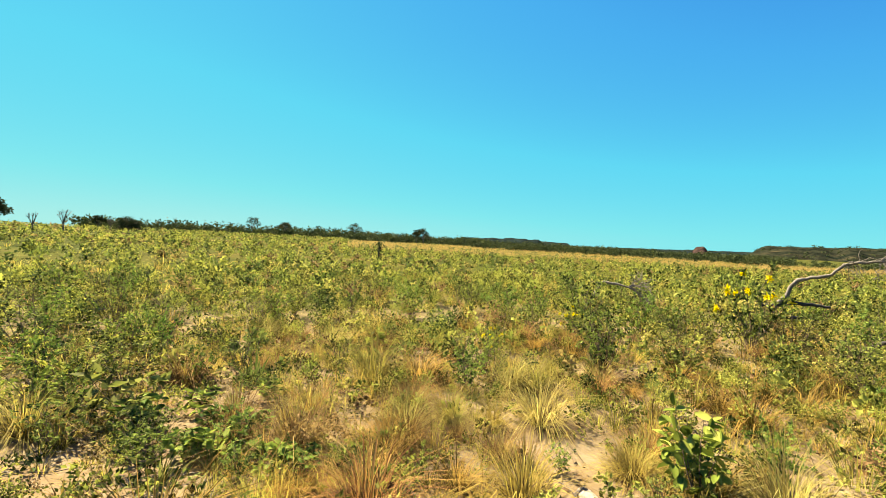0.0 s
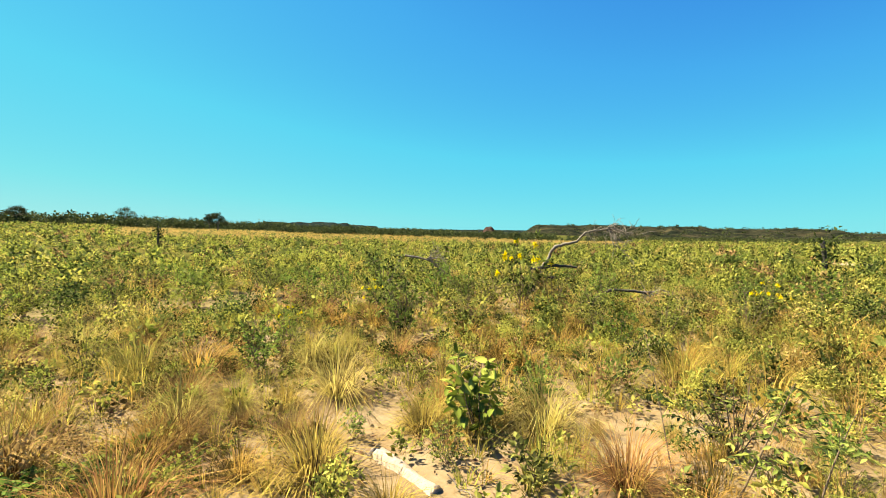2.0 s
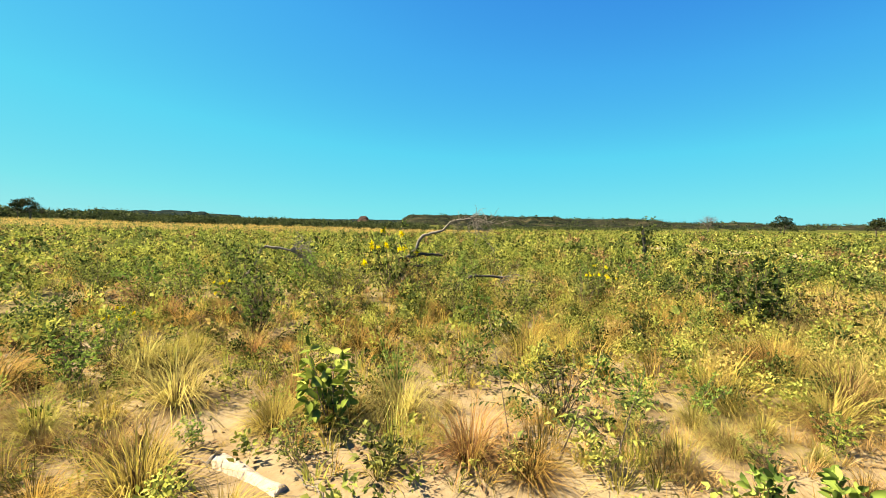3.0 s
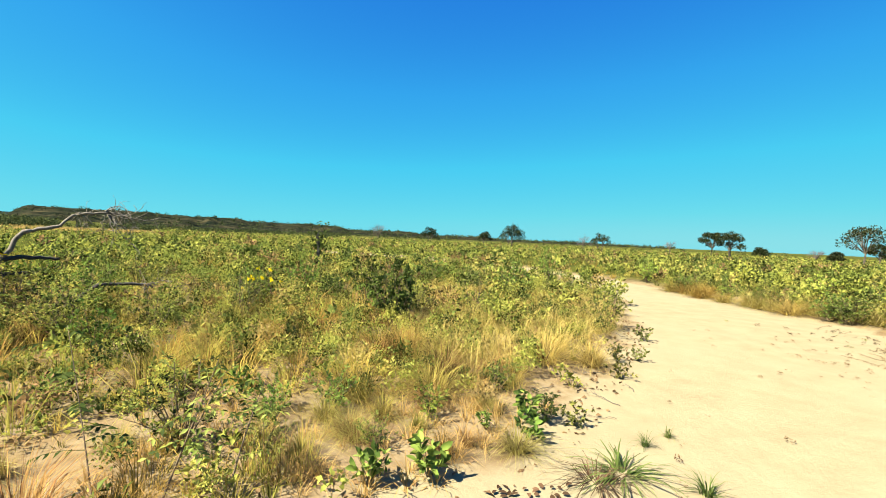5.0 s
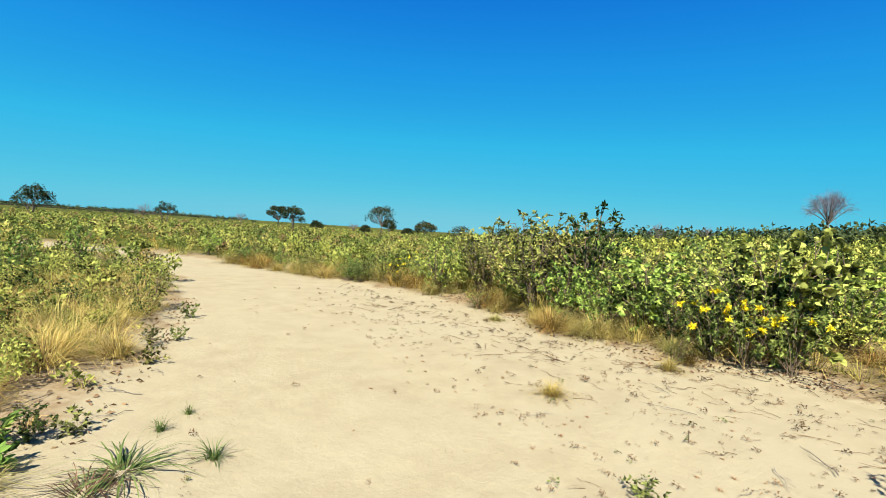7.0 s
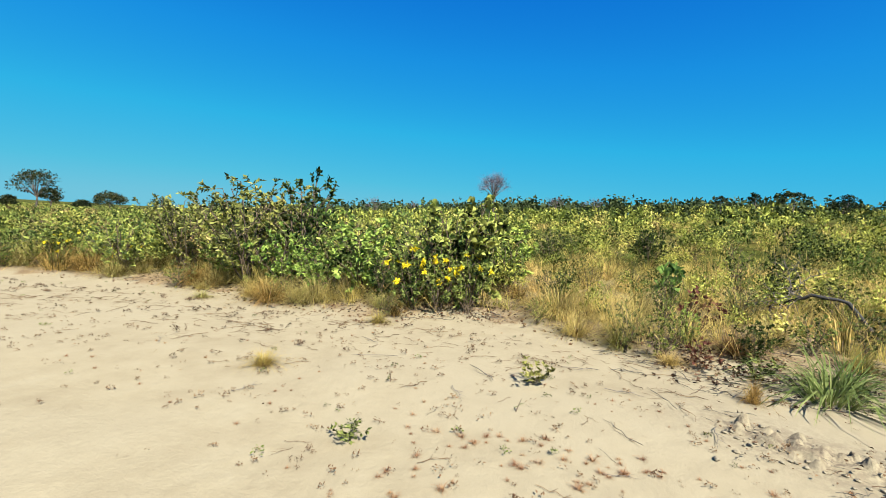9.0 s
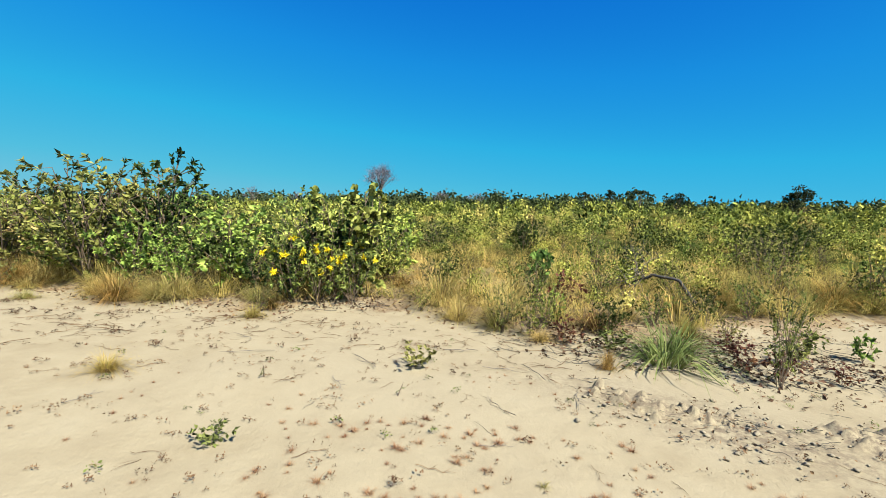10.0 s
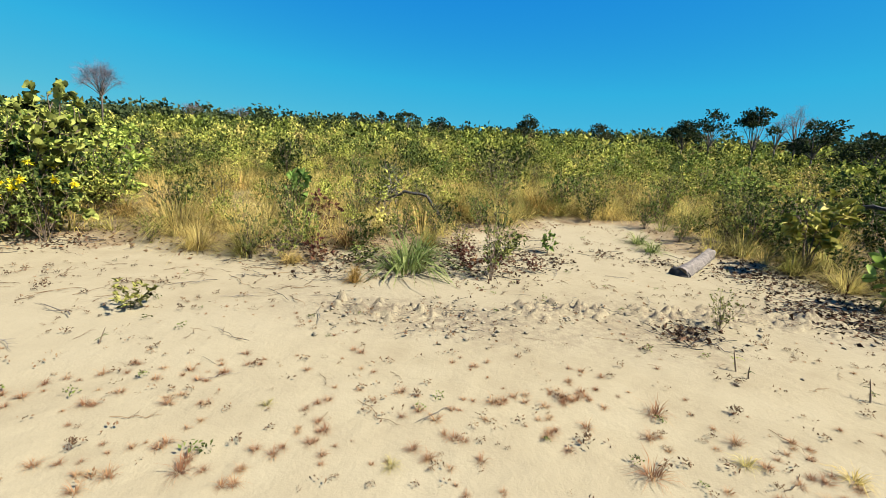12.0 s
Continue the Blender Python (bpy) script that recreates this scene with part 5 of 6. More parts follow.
for az, r, h, w, kw in ((-119.3, 60, 3.8, 3.4, dict(per=90)), (-116.4, 75, 2.9, 1.8, dict(bare=True, per=5, mat=PINKISH, crown=0.3, lobes=6)), (-114.2, 85, 3.8, 2.6, dict(bare=True, per=8, mat=PINKISH, lobes=10)), (-111.6, 110, 3.0, 3.0, dict(per=60)), (-110.6, 112, 3.0, 2.4, dict(bare=True, per=10, mat=PINKISH)),
                        (-109.0, 100, 2.9, 5.2, dict(per=200, crown=0.9, airy=1.3)), (-76.6, 140, 5.2, 5.5, dict(crown=0.8, stems=2)), (-77.4, 142, 4.6, 4.0, dict(crown=0.8)), (-85.2, 170, 6.0, 7.0, dict(per=80)), (-97, 165, 6.0, 6, dict(per=80)), (-93.4, 170, 5.2, 6, dict())):
    x, y = at(az, r)
    tree(x, y, h, w, "dark tree at the far edge of the field" if "mat" not in kw else "bare tree at the far edge of the field", int(-az * 10) + 90, **kw)

# ---- far woods, scrub and grass too many to count ----
g = np.random.default_rng(77)


def crown_shape(seed, n, leaf, flat=0.75):
    gg = np.random.default_rng(seed)
    c = gg.normal(size=(7, 3)) * [0.28, 0.28, 0.16] + [0, 0, 0.6]
    p = c[gg.integers(0, 7, n)] + gg.normal(size=(n, 3)) * [0.14, 0.14, 0.11 * flat]
    p[:, 2] = np.clip(p[:, 2], 0.08, 1.1)
    return leaves(gg, p, gg.normal(size=(n, 3)), leaf, leaf * 0.7, up=0.4)


woods = [crown_shape(300 + i, 80, 0.17) for i in range(4)]


def belt(n, az0, az1, r0, r1, lo, hi):
    rows = rows_of(g, *sector(g, n, az0, az1, r0, r1), lo, hi, 4)
    rows[:, 2] -= 0.3 * rows[:, 3]
    return rows


scatter_mesh("far_woods", woods, np.concatenate([belt(300, -113, -84, 165, 250, 2.8, 6.0), belt(300, -86, -68, 150, 240, 2.2, 4.8), belt(560, -70, -36, 125, 220, 1.6, 3.6), belt(190, -40, -8, 130, 240, 1.3, 2.9),
                                                belt(260, -30, 6, 300, 560, 1.9, 3.6), belt(50, 8, 62, 200, 400, 1.4, 2.6)]), WOODS,
             "dark belt of low woods along the far edge of the plain", "trees")
hill_woods = [crown_shape(306 + i, 14, 0.42) for i in range(4)]
scatter_mesh("hill_woods", hill_woods, np.concatenate(HILL_TREES), WOODS, "scattered dark trees on the far hill", "trees")
scatter_mesh("slope_woods", woods, np.concatenate([belt(150, 62, 100, 80, 130, 2.4, 4.4), belt(380, 95, 180, 76, 125, 2.6, 4.8)]), WOODS,
             "dark low woods along the crest of the slope", "trees")


def lod_shrub(seed, n, leaf, w=0.9):
    gg = np.random.default_rng(seed)
    a, rad = gg.uniform(0, 6.283, n), w / 2 * np.sqrt(gg.uniform(0, 1, n))
    top = 1 - 0.55 * (rad / (w / 2)) ** 2
    p = np.stack([rad * np.cos(a), rad * np.sin(a), top * gg.uniform(0.12, 1.05, n) ** 0.7], 1)
    lump = gg.normal(size=(5, 3)) * [0.22, 0.22, 0.14] + [0, 0, 0.62]
    p = 0.55 * p + 0.45 * lump[gg.integers(0, 5, n)]
    d = p - [0, 0, 0.3] + gg.normal(size=(n, 3)) * 0.5
    L = leaf * gg.uniform(0.55, 1.35, n)
    return leaves(gg, p, d, L, L * 0.55)


fine_s = [lod_shrub(305 + i, 190, 0.085) for i in range(6)]
near_s = [lod_shrub(310 + i, 230, 0.066) for i in range(6)]
half_s = [lod_shrub(315 + i, 95, 0.125) for i in range(6)]
mid_s = [lod_shrub(320 + i, 36, 0.2) for i in range(6)]
far_s = [lod_shrub(330 + i, 16, 0.34) for i in range(5)]
fine_g = [tuft_shape(340 + i, 1, 1.3, 70, 0.013, 0.5, segs=2) for i in range(4)]
soft_g = [tuft_shape(380 + i, 1, 1.7, 84, 0.0125, 0.15, segs=2) for i in range(5)]
near_g = [tuft_shape(345 + i, 1, 1.4, 34, 0.02, 0.3, segs=2) for i in range(4)]
mid_g = [tuft_shape(350 + i, 1, 1.3, 16, 0.06, 0.5, segs=1) for i in range(4)]


def worn(x, y):
    """Bare worn soil in the field beside the track, 0 to 1."""
    return np.clip(1.25 - np.hypot((x + 0.2) / 1.5, (y - 3.75) / 0.95), 0, 1) + 0.55 * np.clip(1.1 - np.hypot((x + 3.9) / 0.9, (y - 1.6) / 0.6), 0, 1) + np.clip(1.1 - np.hypot((x + 2.2) / 0.9, (y - 3.1) / 0.6), 0, 1) + 1.5 * np.clip(1.1 - np.hypot((x + 2.5) / 0.5, (y - 1.35) / 0.35), 0, 1)


def off_sand(x, y, margin=0.25):
    k = (inside(x, y) < -margin) & (np.random.default_rng(len(x)).uniform(0, 0.85, len(x)) > worn(x, y))
    return x[k], y[k]


def thin(gg, x, y, size, seed, bias):
    """Leave uneven gaps between plants."""
    k = waves(x, y, size, seed) + gg.normal(size=len(x)) * 0.35 > bias
    return x[k], y[k]


def grow(name, shapes, mat, n, az0, az1, r0, r1, lo, hi, size, seed, bias, margin, label, category, verge=0.0):
    """Sow one kind of plant over a sector, sparser along the verge of the sand."""
    x, y = thin(g, *off_sand(*sector(g, n, az0, az1, r0, r1), margin), size, seed, bias)
    if verge:
        k = (inside(x, y) < -verge) | (g.uniform(size=len(x)) < 0.3)
        x, y = x[k], y[k]
    return scatter_mesh(name, shapes, rows_of(g, x, y, lo, hi, len(shapes)), mat, label, category)


# field to the north and west
SCRUB, THIN_GRASS = "low green scrub covering the field", "thin yellowing grass between the shrubs"
grow("field_scrub", fine_s, FIELD, 800, -130, 45, 2.6, 9, 0.18, 0.45, 2.4, 61, 0.0, 0.2, SCRUB, "scrub", 1.5)
grow("field_scrub", near_s, FIELD, 430, -130, 62, 7.2, 13, 0.45, 0.85, 2.5, 60, -0.4, 0.25, SCRUB, "scrub")
grow("field_scrub", half_s, FIELD, 1150, -130, 62, 12, 23, 0.45, 0.95, 3.5, 62, -0.4, 0.25, SCRUB, "scrub")
grow("field_scrub", mid_s, FIELD, 3600, -132, 66, 20, 60, 0.5, 1.05, 6, 63, -0.7, 0.25, SCRUB, "scrub")
grow("field_scrub", far_s, FIELD, 3200, -132, -86, 45, 150, 0.5, 1.1, 14, 64, -0.8, 0.25, SCRUB, "scrub")
grow("field_scrub", far_s, FIELD, 900, -88, -26, 45, 68, 0.4, 0.7, 14, 64, -0.8, 0.25, SCRUB, "scrub")
grow("field_scrub", far_s, FIELD, 4200, -28, 68, 45, 150, 0.5, 1.0, 14, 64, -0.8, 0.25, SCRUB, "scrub")
grow("field_grass", fine_g, FIELD_GRASS, 1500, -130, 45, 2.4, 9, 0.14, 0.45, 1.8, 65, -0.1, 0.2, THIN_GRASS, "grass", 0.8)
grow("field_grass", soft_g, FIELD_GRASS, 480, -40, 42, 4.5, 14, 0.3, 0.65, 2.0, 68, -0.4, 0.5, THIN_GRASS, "grass")
grow("field_grass", near_g, FIELD_GRASS, 1700, -130, 62, 8, 30, 0.35, 0.8, 3, 66, -0.4, 0.2, THIN_GRASS, "grass")
grow("field_grass", mid_g, FIELD_GRASS, 1500, -132, 66, 28, 120, 0.5, 0.95, 9, 67, -0.4, 0.2, THIN_GRASS, "grass")

# scrub beyond the track and up the slope
GREEN_SLOPE, TALL_GRASS = "mixed green scrub climbing the slope", "tall dry grass between the shrubs beyond the track"
grow("slope_scrub", near_s, HILLSIDE, 420, 30, 96, 7, 18, 0.7, 1.5, 2.6, 71, -0.3, 0.8, "dense green scrub beyond the sandy track", "scrub")
grow("slope_scrub", near_s, HILLSIDE, 230, 92, 190, 7, 16, 0.45, 1.05, 2.6, 76, 0.0, 1.2, "dense green scrub beyond the sandy track", "scrub")
grow("slope_scrub", near_s, HILLSIDE, 520, 55, 195, 14, 24, 0.6, 1.4, 3, 72, -0.4, 0.3, GREEN_SLOPE, "scrub")
grow("slope_scrub", half_s, HILLSIDE, 1000, 55, 195, 22, 44, 0.7, 1.5, 4, 77, -0.5, 0.3, GREEN_SLOPE, "scrub")
grow("slope_scrub", mid_s, HILLSIDE, 1800, 58, 195, 34, 110, 0.9, 2.0, 9, 73, -0.6, 0.3, GREEN_SLOPE, "scrub")
grow("verge_grass", soft_g, VERGE_GRASS, 1500, 40, 190, 5, 15, 0.32, 0.82, 2.2, 74, -0.5, 0.35, TALL_GRASS, "grass")
grow("verge_grass", near_g, VERGE_GRASS, 2200, 55, 190, 12, 45, 0.45, 1.0, 5, 75, -0.2, 0.3, TALL_GRASS, "grass")

grow("slope_scrub", fine_s, HILLSIDE, 170, 95, 185, 6, 12, 0.3, 0.7, 1.6, 78, -0.1, 0.5, "low green scrub among the verge grass", "scrub")
grow("field_grass", mid_g, GOLD_GRASS, 3600, -90, -26, 66, 145, 0.55, 0.85, 12, 79, -0.9, 0.2, "band of dry ochre grass at the far edge of the field", "grass")

# low herbs and short grass that cover the soil of the near field
herb_s = [lod_shrub(360 + i, 26, 0.26, 1.3) for i in range(5)]
short_g = [tuft_shape(366 + i, 1, 1.5, 26, 0.035, 0.4, segs=2) for i in range(4)]
grow("field_herbs", herb_s, FIELD, 3800, -130, 42, 2.3, 10, 0.08, 0.24, 1.6, 69, -0.2, 0.1, "low broad-leaved herbs covering the soil", "herbs", 1.0)
grow("field_grass", short_g, FIELD_GRASS, 2600, -130, 42, 2.3, 10, 0.08, 0.26, 1.4, 70, -0.2, 0.1, "short dry grass covering the soil", "grass", 0.6)

grow("field_scrub", fine_s, FIELD, 330, -45, 40, 3.4, 10, 0.25, 0.5, 1.5, 59, -0.3, 0.45, "low green scrub beside the sandy track", "scrub")

grow("field_herbs", mid_s, FIELD, 2600, -130, 62, 6, 22, 0.2, 0.5, 2.2, 57, -0.5, 0.5, "low green herbs between the shrubs of the field", "herbs")
grow("field_grass", soft_g, STRAW, 260, 0, 27, 4.6, 12, 0.3, 0.62, 1.6, 55, -0.5, 0.35, "tall pale grass along the edge of the track", "grass")
grow("field_grass", near_g, FIELD_GRASS, 900, -130, 62, 5, 16, 0.2, 0.5, 1.8, 56, -0.3, 0.4, "short yellowing grass between the shrubs", "grass")

# thin dry grass and shoots on the worn soil beside the track
gs = np.random.default_rng(93)
x, y = gs.uniform(-1.9, 1.3, 260), gs.uniform(2.7, 4.9, 260)
k = (inside(x, y) < -0.15) & (worn(x, y) > 0.1)
scatter_mesh("field_grass", short_g, rows_of(gs, x[k], y[k], 0.08, 0.24, 4), GOLD_GRASS, "short thin golden grass on worn soil", "grass")
put("bright0", -0.99, 3.63, 0.42, 30, "leafy sapling on worn soil", "plant", "", 0.8)
for k, (x, y, s) in enumerate(((-0.35, 3.58, 0.24), (-0.7, 3.3, 0.2), (0.1, 3.7, 0.22), (0.45, 3.45, 0.18), (-1.1, 3.9, 0.25), (0.2, 4.2, 0.28), (0.7, 4.1, 0.25), (-0.4, 4.3, 0.3), (-2.3, 3.0, 0.22), (-1.9, 3.4, 0.2))):
    put(("red0", "straw1", "ochre1", "red1", "straw0")[k % 5], x, y, s, gs.uniform(0, 360), "sparse dry tuft on worn soil", "grass", "tussocks in the field", gs.uniform(0.7, 1.1))
for k, (x, y, s) in enumerate(((0.62, 3.7, 0.15), (0.15, 3.05, 0.3), (-1.46, 4.41, 0.22), (0.98, 3.6, 0.26))):
    put(f"herb{k % 2}", x, y, s, gs.uniform(0, 360), "young shoot with large green leaves", "plant", "broad-leaved herbs", 1.1)

# litter in the field: dead leaves and twigs
gl = np.random.default_rng(88)
x, y = off_sand(*sector(gl, 14000, -130, 190, 2.2, 10), -0.3)
p = np.stack([x, y, land(x, y) + 0.012], 1)
d = gl.normal(size=(len(x), 3)) * [1, 1, 0.25]
L = gl.uniform(0.02, 0.07, len(x))
tagged(new("leaf_litter", to_mesh("leaf_litter", *leaves(gl, p, d, L, L * 0.5), LITTER)), "dead leaves strewn over the sandy soil", "litter", kind="stuff")


def twig_shape(seed):
    gg = np.random.default_rng(seed)
    p = np.stack([np.linspace(-0.5, 0.5, 7), np.cumsum(gg.normal(size=7) * 0.06), 0.02 + 0.03 * np.abs(gg.normal(size=7))], 1)
    out = [tube(p, np.array([1, 1.1, 0.9, 1, 0.8, 0.6, 0.3]) * 0.0085, 3)]
    for k in (2, 4):
        e = p[k] + [0.22, gg.choice([-1, 1]) * gg.uniform(0.08, 0.2), 0.03]
        out.append(tube(np.stack([p[k], (p[k] + e) / 2 + gg.normal(size=3) * [0.02, 0.03, 0.01], e]), np.array([0.7, 0.6, 0.3]) * 0.0085, 3))
    return joined(out)


twigs = [twig_shape(400 + i) for i in range(4)]
x, y = off_sand(*sector(gl, 1100, -130, 190, 2.2, 9), -0.4)
scatter_mesh("twig_litter", twigs, rows_of(gl, x, y, 0.12, 0.5, 4, 0.0), DEADWOOD, "fallen grey twigs strewn on the ground", "twigs")

x, y = gl.uniform(3.4, 6.5, 420), gl.uniform(-6.5, -1.8, 420)
k = (inside(x, y) < 0.9) & (inside(x, y) > -1.6)
scatter_mesh("twig_litter", twigs, rows_of(gl, x[k], y[k], 0.08, 0.4, 4, -0.005), CHARRED, "dark dead twigs strewn along the verge", "twigs")
x, y = gl.uniform(3.0, 9.5, 3000), gl.uniform(-8, 8, 3000)
k = np.abs(inside(x, y) + 0.2) < 0.6
p = np.stack([x[k], y[k], land(x[k], y[k]) + 0.012], 1)
L = gl.uniform(0.02, 0.08, k.sum())
tagged(new("leaf_litter", to_mesh("leaf_litter", *leaves(gl, p, gl.normal(size=p.shape) * [1, 1, 0.3], L, L * 0.55), LITTER)), "dead leaves gathered along the edge of the sand", "litter", kind="stuff")

# drifts of litter along the verge, its dark colour also standing for shade under plants
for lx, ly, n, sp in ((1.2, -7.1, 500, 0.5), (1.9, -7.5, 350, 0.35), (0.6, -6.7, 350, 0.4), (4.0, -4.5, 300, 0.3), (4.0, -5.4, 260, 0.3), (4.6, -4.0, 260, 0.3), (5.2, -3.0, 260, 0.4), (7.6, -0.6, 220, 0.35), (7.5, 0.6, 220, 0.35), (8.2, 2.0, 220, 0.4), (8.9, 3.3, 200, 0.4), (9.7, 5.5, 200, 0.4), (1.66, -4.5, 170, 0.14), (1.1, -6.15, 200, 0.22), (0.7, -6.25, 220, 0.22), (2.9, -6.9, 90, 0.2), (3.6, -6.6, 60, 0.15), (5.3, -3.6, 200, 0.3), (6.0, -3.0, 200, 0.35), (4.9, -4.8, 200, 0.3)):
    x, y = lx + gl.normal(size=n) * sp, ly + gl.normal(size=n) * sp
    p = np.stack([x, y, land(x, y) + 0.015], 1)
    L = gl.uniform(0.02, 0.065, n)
    tagged(new("leaf_litter", to_mesh("leaf_litter", *leaves(gl, p, gl.normal(size=p.shape) * [1, 1, 0.35], L, L * 0.6), DARK_LITTER)), "drift of dead leaves, dark also to stand for shade under plants", "litter", kind="stuff")
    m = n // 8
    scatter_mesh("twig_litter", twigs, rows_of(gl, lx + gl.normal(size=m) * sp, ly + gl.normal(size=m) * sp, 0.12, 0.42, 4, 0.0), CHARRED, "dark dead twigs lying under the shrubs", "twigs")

# sprigs on the bare sand
rosette = [tuft_shape(410 + i, 1, 2.2, 70, 0.035, 0.3, flat=0.1, segs=2) for i in range(4)]
sprig = [lod_shrub(420 + i, 24, 0.34, 2.0) for i in range(5)]
crumb = [lod_shrub(430 + i, 7, 0.5, 3.6) for i in range(4)]


def lane(x, y):
    """Distance from the middle of the smooth driven lane."""
    pts = ((1.6, 0.9), (2.3, 1.85), (3.1, 3.1), (4.0, 5.1), (5.5, 8.6), (7.1, 13.0), (8.0, 17.5))
    best = np.full(np.shape(x), 1e9)
    for (ax, ay), (bx, by) in zip(pts[:-1], pts[1:]):
        ex, ey = bx - ax, by - ay
        s = np.clip(((x - ax) * ex + (y - ay) * ey) / (ex * ex + ey * ey), 0, 1)
        best = np.minimum(best, np.hypot(x - ax - s * ex, y - ay - s * ey))
    return best


def on_sand(x, y, lo=0.15):
    k = (inside(x, y) > lo) & ((lane(x, y) > 1.0) | (np.random.default_rng(len(x)).uniform(size=len(x)) < 0.1))
    return x[k], y[k]


RED_MAT = leaf_mat("red_rosette", [(0, (0.08, 0.035, 0.02)), (0.5, (0.22, 0.11, 0.058)), (1, (0.3, 0.2, 0.095))], through=0.2, tint=0.0)
x, y = thin(gl, *on_sand(*sector(gl, 620, 85, 185, 1.7, 3.6)), 0.8, 81, 0.1)
scatter_mesh("red_rosettes", rosette, rows_of(gl, x, y, 0.02, 0.055, 4, 0.0), RED_MAT, "small reddish grass rosettes on the sand", "grass")
x, y = thin(gl, *on_sand(*sector(gl, 560, 40, 180, 2.2, 6.5)), 1.0, 84, 0.2)
scatter_mesh("red_rosettes", rosette, rows_of(gl, x, y, 0.015, 0.035, 4, 0.0), RED_MAT, "small reddish grass rosettes on the sand", "grass")
x, y = thin(gl, *on_sand(*sector(gl, 4200, 30, 185, 1.8, 10)), 0.9, 82, 0.1)
scatter_mesh("sand_sprigs", sprig, rows_of(gl, x, y, 0.014, 0.05, 5, 0.0), LITTER, "tiny brown sprigs on the sand", "weeds")
x, y = thin(gl, *on_sand(*sector(gl, 3600, 30, 190, 1.8, 9), -0.2), 0.7, 85, 0.3)
scatter_mesh("leaf_crumbs", crumb, rows_of(gl, x, y, 0.014, 0.04, 4, 0.0), LITTER, "crumbs of dead leaf scattered over the sand", "litter")
x, y = thin(gl, *on_sand(*sector(gl, 420, 30, 185, 2.0, 12)), 1.5, 83, 0.1)
scatter_mesh("green_sprigs", sprig, rows_of(gl, x, y, 0.025, 0.06, 5, 0.0), OLIVE, "tiny green weeds on the sand", "weeds")
x, y = thin(gl, *on_sand(*sector(gl, 420, 60, 185, 2.2, 8.5)), 1.1, 86, 0.2)
scatter_mesh("twig_litter", twigs, rows_of(gl, x, y, 0.06, 0.24, 4, 0.0), LITTER, "short brown twigs lying on the sand", "twigs")

plant("rosette_tuft", "rosette", [("grass_crown", rosette[0], RED_MAT)])
plant("rosette_tuft", "dry_rosette", [("grass_crown", rosette[1], STRAW)])
plant("sand_weed", "sprig", [("foliage", lod_shrub(425, 60, 0.2, 1.6), LITTER)])
for k, (x, y, s) in enumerate(((1.28, -3.0, 0.11), (1.06, -2.46, 0.12), (1.38, -2.42, 0.075), (0.81, -2.92, 0.08), (0.9, -3.08, 0.07), (2.31, -0.83, 0.08), (2.73, -0.51, 0.07), (1.82, -1.55, 0.06), (1.45, -2.55, 0.06), (1.2, -2.75, 0.07),
                              (0.5, -2.7, 0.09), (0.45, -3.2, 0.1), (1.9, -2.3, 0.06), (1.7, -2.7, 0.07), (2.2, -2.0, 0.055), (2.6, -1.3, 0.05), (2.9, -0.9, 0.06), (2.45, -0.6, 0.06), (1.0, -3.4, 0.07), (0.2, -3.6, 0.08), (0.65, -2.3, 0.09), (1.6, -1.9, 0.05))):
    put(("rosette", "rosette", "sprig", "dry_rosette")[k % 4], x, y, s, gl.uniform(0, 360), ("small reddish grass tuft on the sand", "small reddish grass tuft on the sand", "dry brown weed on the sand", "small straw-coloured grass tuft on the sand")[k % 4], "grass", "tufts on the sand", 1.0, 0.0)
for x, y, s in ((1.17, -4.05, 0.16), (1.08, -4.0, 0.1), (0.49, -4.33, 0.15), (0.36, -4.4, 0.12), (4.4, 0.35, 0.12), (3.9, -0.7, 0.1)):
    whip(x, y, (gl.normal() * 0.03, gl.normal() * 0.03, s), int(x * 100 + 50), 3, "tiny upright seedling on the sand")
# strewn sprigs and twigs in a strip below the row
ey = gl.uniform(-1.5, 9, 620)
ex = np.interp(ey, (-1.5, 0.2, 2.6, 4.6, 7.8, 9), (5.9, 6.6, 7.0, 7.9, 8.6, 8.9)) - np.abs(gl.normal(size=620)) * 0.85
x, y = thin(gl, *on_sand(ex, ey, 0.1), 0.7, 87, 0.25)
scatter_mesh("sand_sprigs", sprig, rows_of(gl, x, y, 0.02, 0.07, 5, 0.0), DARK_LITTER, "tiny brown sprigs on the sand", "weeds")
ey = gl.uniform(-2.5, 7, 170)
ex = np.interp(ey, (-2.5, 0.2, 2.6, 4.6, 7), (5.2, 6.5, 6.9, 7.7, 8.3)) - np.abs(gl.normal(size=170)) * 0.8
x, y = on_sand(ex, ey, 0.1)
scatter_mesh("twig_litter", twigs, rows_of(gl, x, y, 0.1, 0.4, 4, 0.0), LITTER, "short brown twigs lying on the sand", "twigs")
plant("fallen_stick", "stick", [("wood", twig_shape(447), DEADWOOD)])
for k, (x, y, s) in enumerate(((5.7, 0.75, 0.6), (4.75, -0.5, 0.75), (4.2, -0.25, 0.55), (5.3, 3.0, 0.5), (4.1, 1.5, 0.45), (5.0, -1.5, 0.7), (4.4, -1.75, 0.55), (3.6, -2.1, 0.6), (2.0, -1.95, 0.4), (3.05, -1.2, 0.35), (3.4, -5.1, 0.6), (2.9, -5.6, 0.5), (4.5, -6.3, 0.55), (1.9, -6.2, 0.5))):
    put("stick", x, y, s * 0.62, gl.uniform(0, 360), "thin crooked grey stick lying on the sand", "stick", "sticks on the sand", 1.0, 0.0)
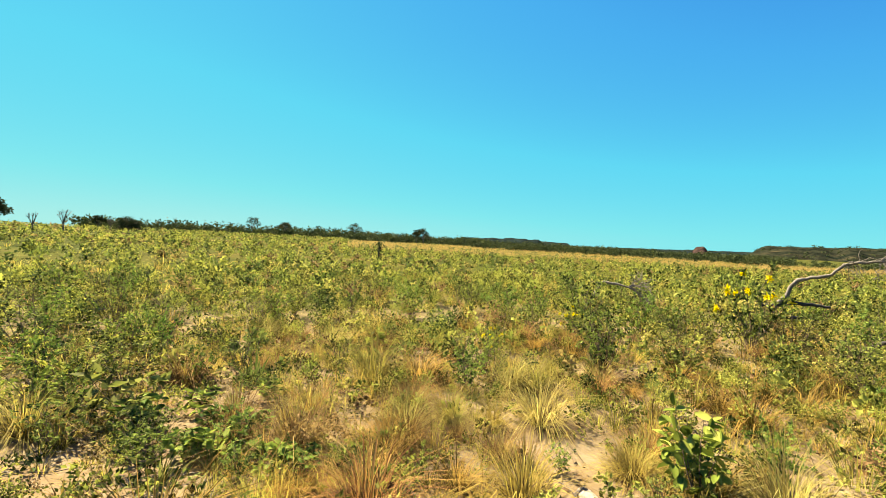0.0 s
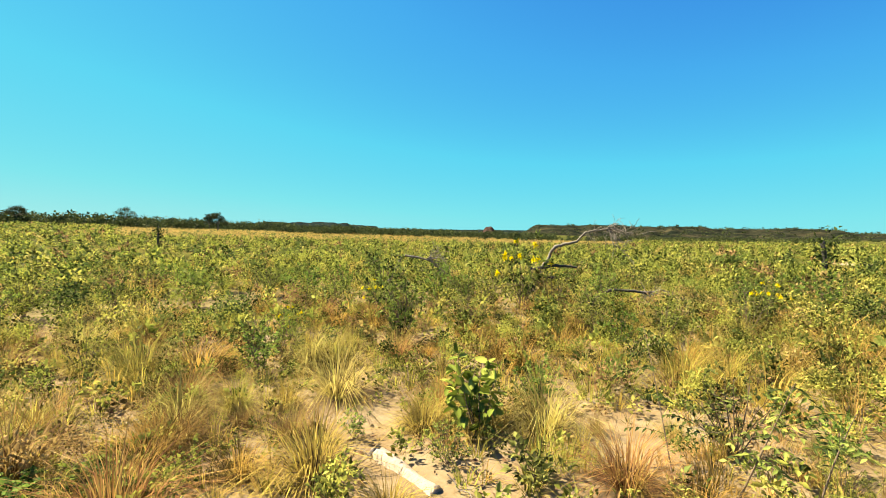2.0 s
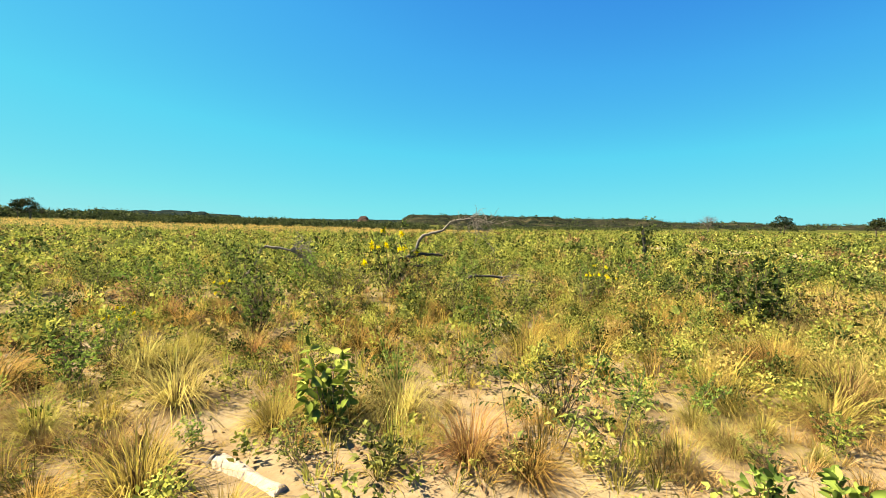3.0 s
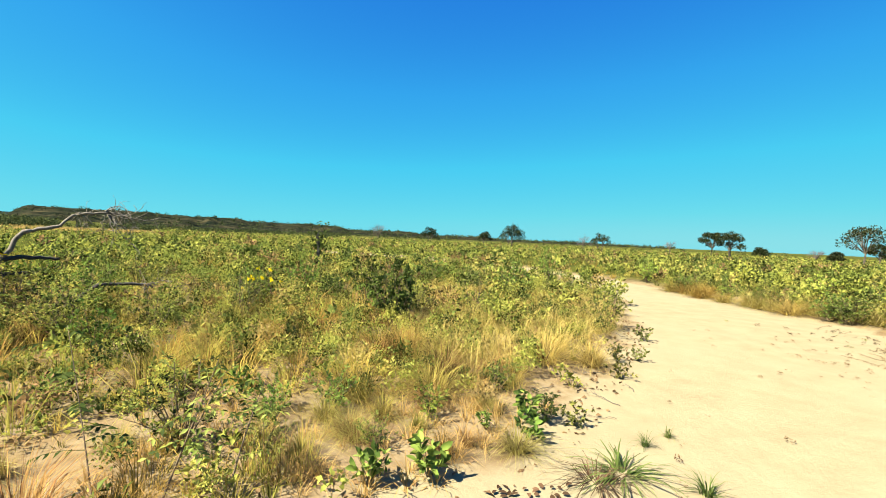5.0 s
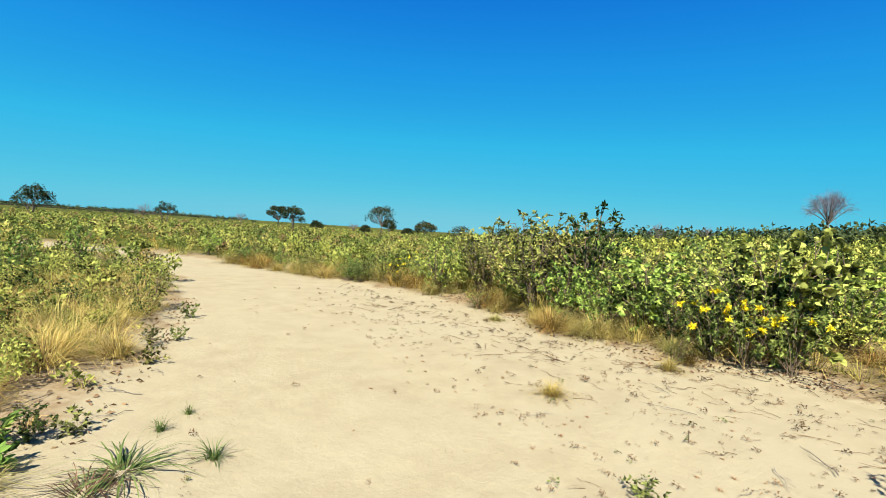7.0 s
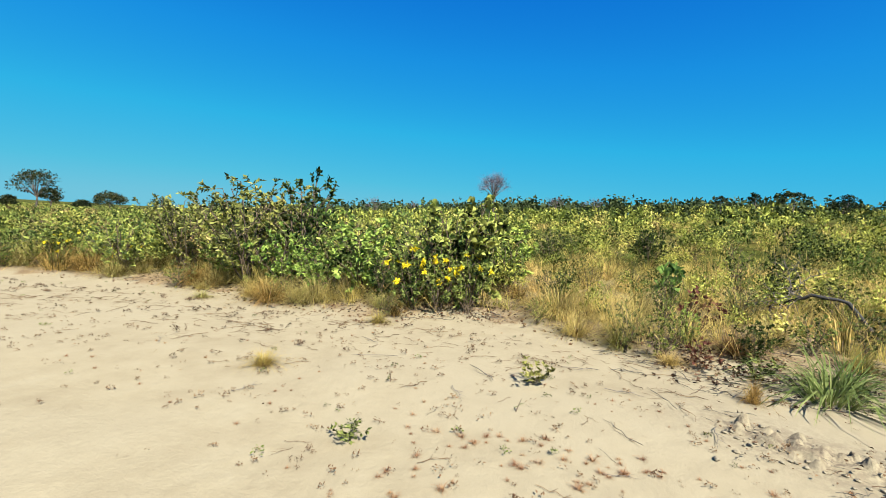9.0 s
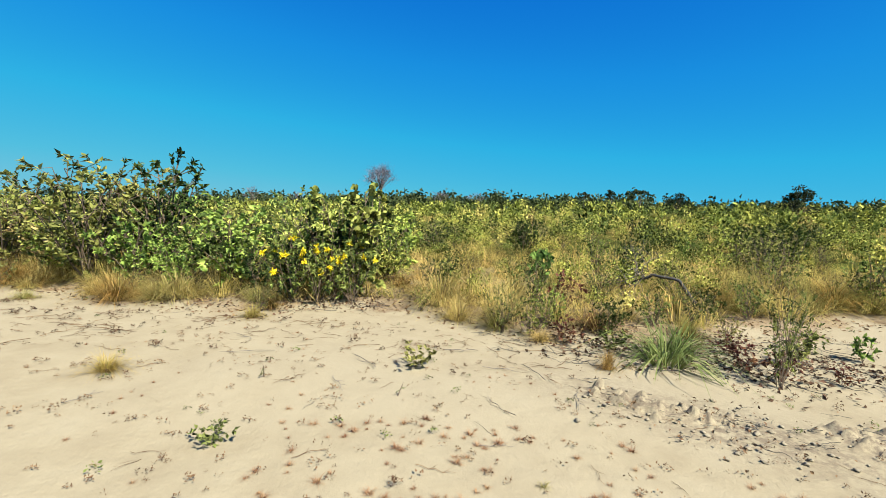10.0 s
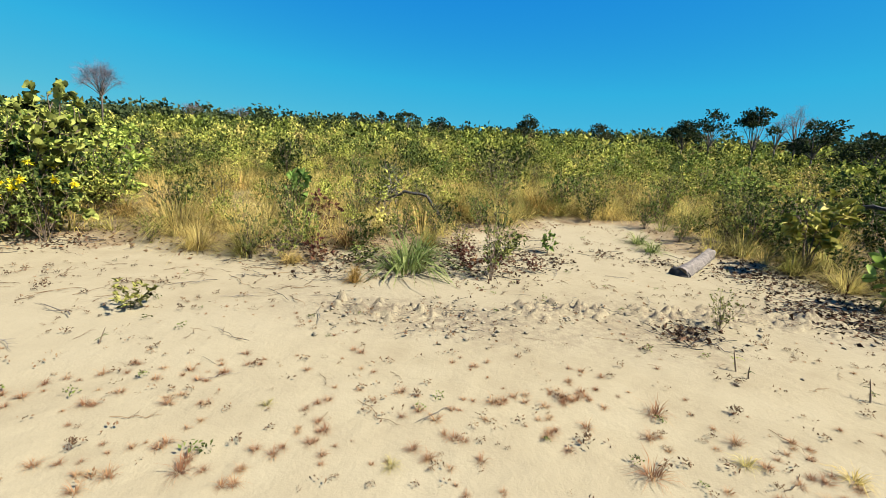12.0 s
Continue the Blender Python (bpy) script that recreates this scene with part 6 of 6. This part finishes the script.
# large dead leaves in a line at the edge of the track
for k in range(22):
    x, y = 0.5 + 0.024 * k + gl.normal() * 0.02, 2.9 + gl.normal() * 0.035
    ob = new("dead_leaf", to_mesh("dead_leaf", *leaves(gl, np.array([[0.0, 0, 0]]), np.array([[1.0, 0, 0.12]]), 0.035 + 0.012 * (k % 3), 0.026, rounded=True, up=2.0), DARK_LITTER))
    ob.matrix_basis = pose(x, y, float(land(x, y)) + 0.012, 0, 0, gl.uniform(0, 360))
    tagged(ob, "large dark dead leaf lying on the sand", "leaf", "fallen leaves beside the track")

# sticks
for i, (x, y, ln, turn) in enumerate(((3.82, -0.06, 0.22, 150), (3.6, -1.4, 0.42, 20), (4.3, -2.0, 0.5, 10), (3.3, -1.2, 0.2, 15), (4.0, -2.4, 0.35, 60), (2.2, -5.0, 0.45, 120), (5.1, 0.6, 0.5, 100))):
    ob = new("stick", to_mesh("stick", *twigs[i % 4], DEADWOOD))
    ob.matrix_basis = pose(x, y, float(land(x, y)) + 0.004, 0, 0, turn) @ Matrix.Diagonal((ln, ln * 0.5, ln * 0.8, 1))
    tagged(ob, "thin dry stick lying on the sand", "stick", "sticks on the sand")


# clods of turned-up sand
def clod_shape(seed):
    bm_ = bmesh.new()
    bmesh.ops.create_icosphere(bm_, subdivisions=2, radius=0.5)
    gg = np.random.default_rng(seed)
    off = Vector(gg.uniform(0, 50, 3))
    for v in bm_.verts:
        v.co *= 1 + 1.1 * noise.noise(v.co * 6.0 + off)
        v.co.z *= 0.5
    v = np.array([q.co[:] for q in bm_.verts])
    f = np.array([[q.index for q in fc.verts] for fc in bm_.faces])
    bm_.free()
    return v, f


CLOD = bark_mat("turned_sand", (0.15, 0.122, 0.08), (0.22, 0.185, 0.12), 10.0, 0.95, 0.3)
clods = [clod_shape(500 + i) for i in range(4)]
cx, cy = [], []
for mx, my, n, sp in ((3.68, -2.43, 60, 0.12), (3.32, -2.77, 90, 0.12), (3.17, -3.17, 110, 0.13), (2.76, -3.7, 60, 0.13), (2.56, -4.04, 90, 0.15), (2.0, -4.7, 110, 0.2), (1.55, -5.2, 60, 0.2), (3.4, -2.5, 70, 0.18), (3.05, -2.8, 70, 0.18), (2.9, -3.0, 70, 0.2), (2.66, -3.35, 50, 0.18), (3.6, -2.4, 30, 0.14), (0.87, -6.0, 90, 0.35), (1.4, -4.9, 50, 0.25), (2.2, -4.2, 50, 0.4)):
    n = n // 4
    cx.append(mx + gl.normal(size=n) * sp), cy.append(my + gl.normal(size=n) * sp)
cx, cy = np.concatenate(cx), np.concatenate(cy)
k = len(cx)
scatter_mesh("twig_litter", twigs, rows_of(gl, (cx + gl.normal(size=k) * 0.1)[::5], (cy + gl.normal(size=k) * 0.1)[::5], 0.06, 0.3, 4, -0.025), CHARRED, "dark dead twigs mixed into the turned-up sand", "twigs")
dx, dy = cx + gl.normal(size=k) * 0.12, cy + gl.normal(size=k) * 0.12
L = gl.uniform(0.012, 0.045, k)
tagged(new("leaf_litter", to_mesh("leaf_litter", *leaves(gl, np.stack([dx, dy, land(dx, dy) + gl.uniform(0.015, 0.05, k)], 1), gl.normal(size=(k, 3)) * [1, 1, 0.5], L, L * 0.5), LITTER)), "dead leaves mixed into the turned-up sand", "litter", kind="stuff")
scatter_mesh("sand_clods", clods, rows_of(gl, cx, cy, 0.01, 0.04, 4, -0.006), CLOD, "clods of turned-up sand", "clods")
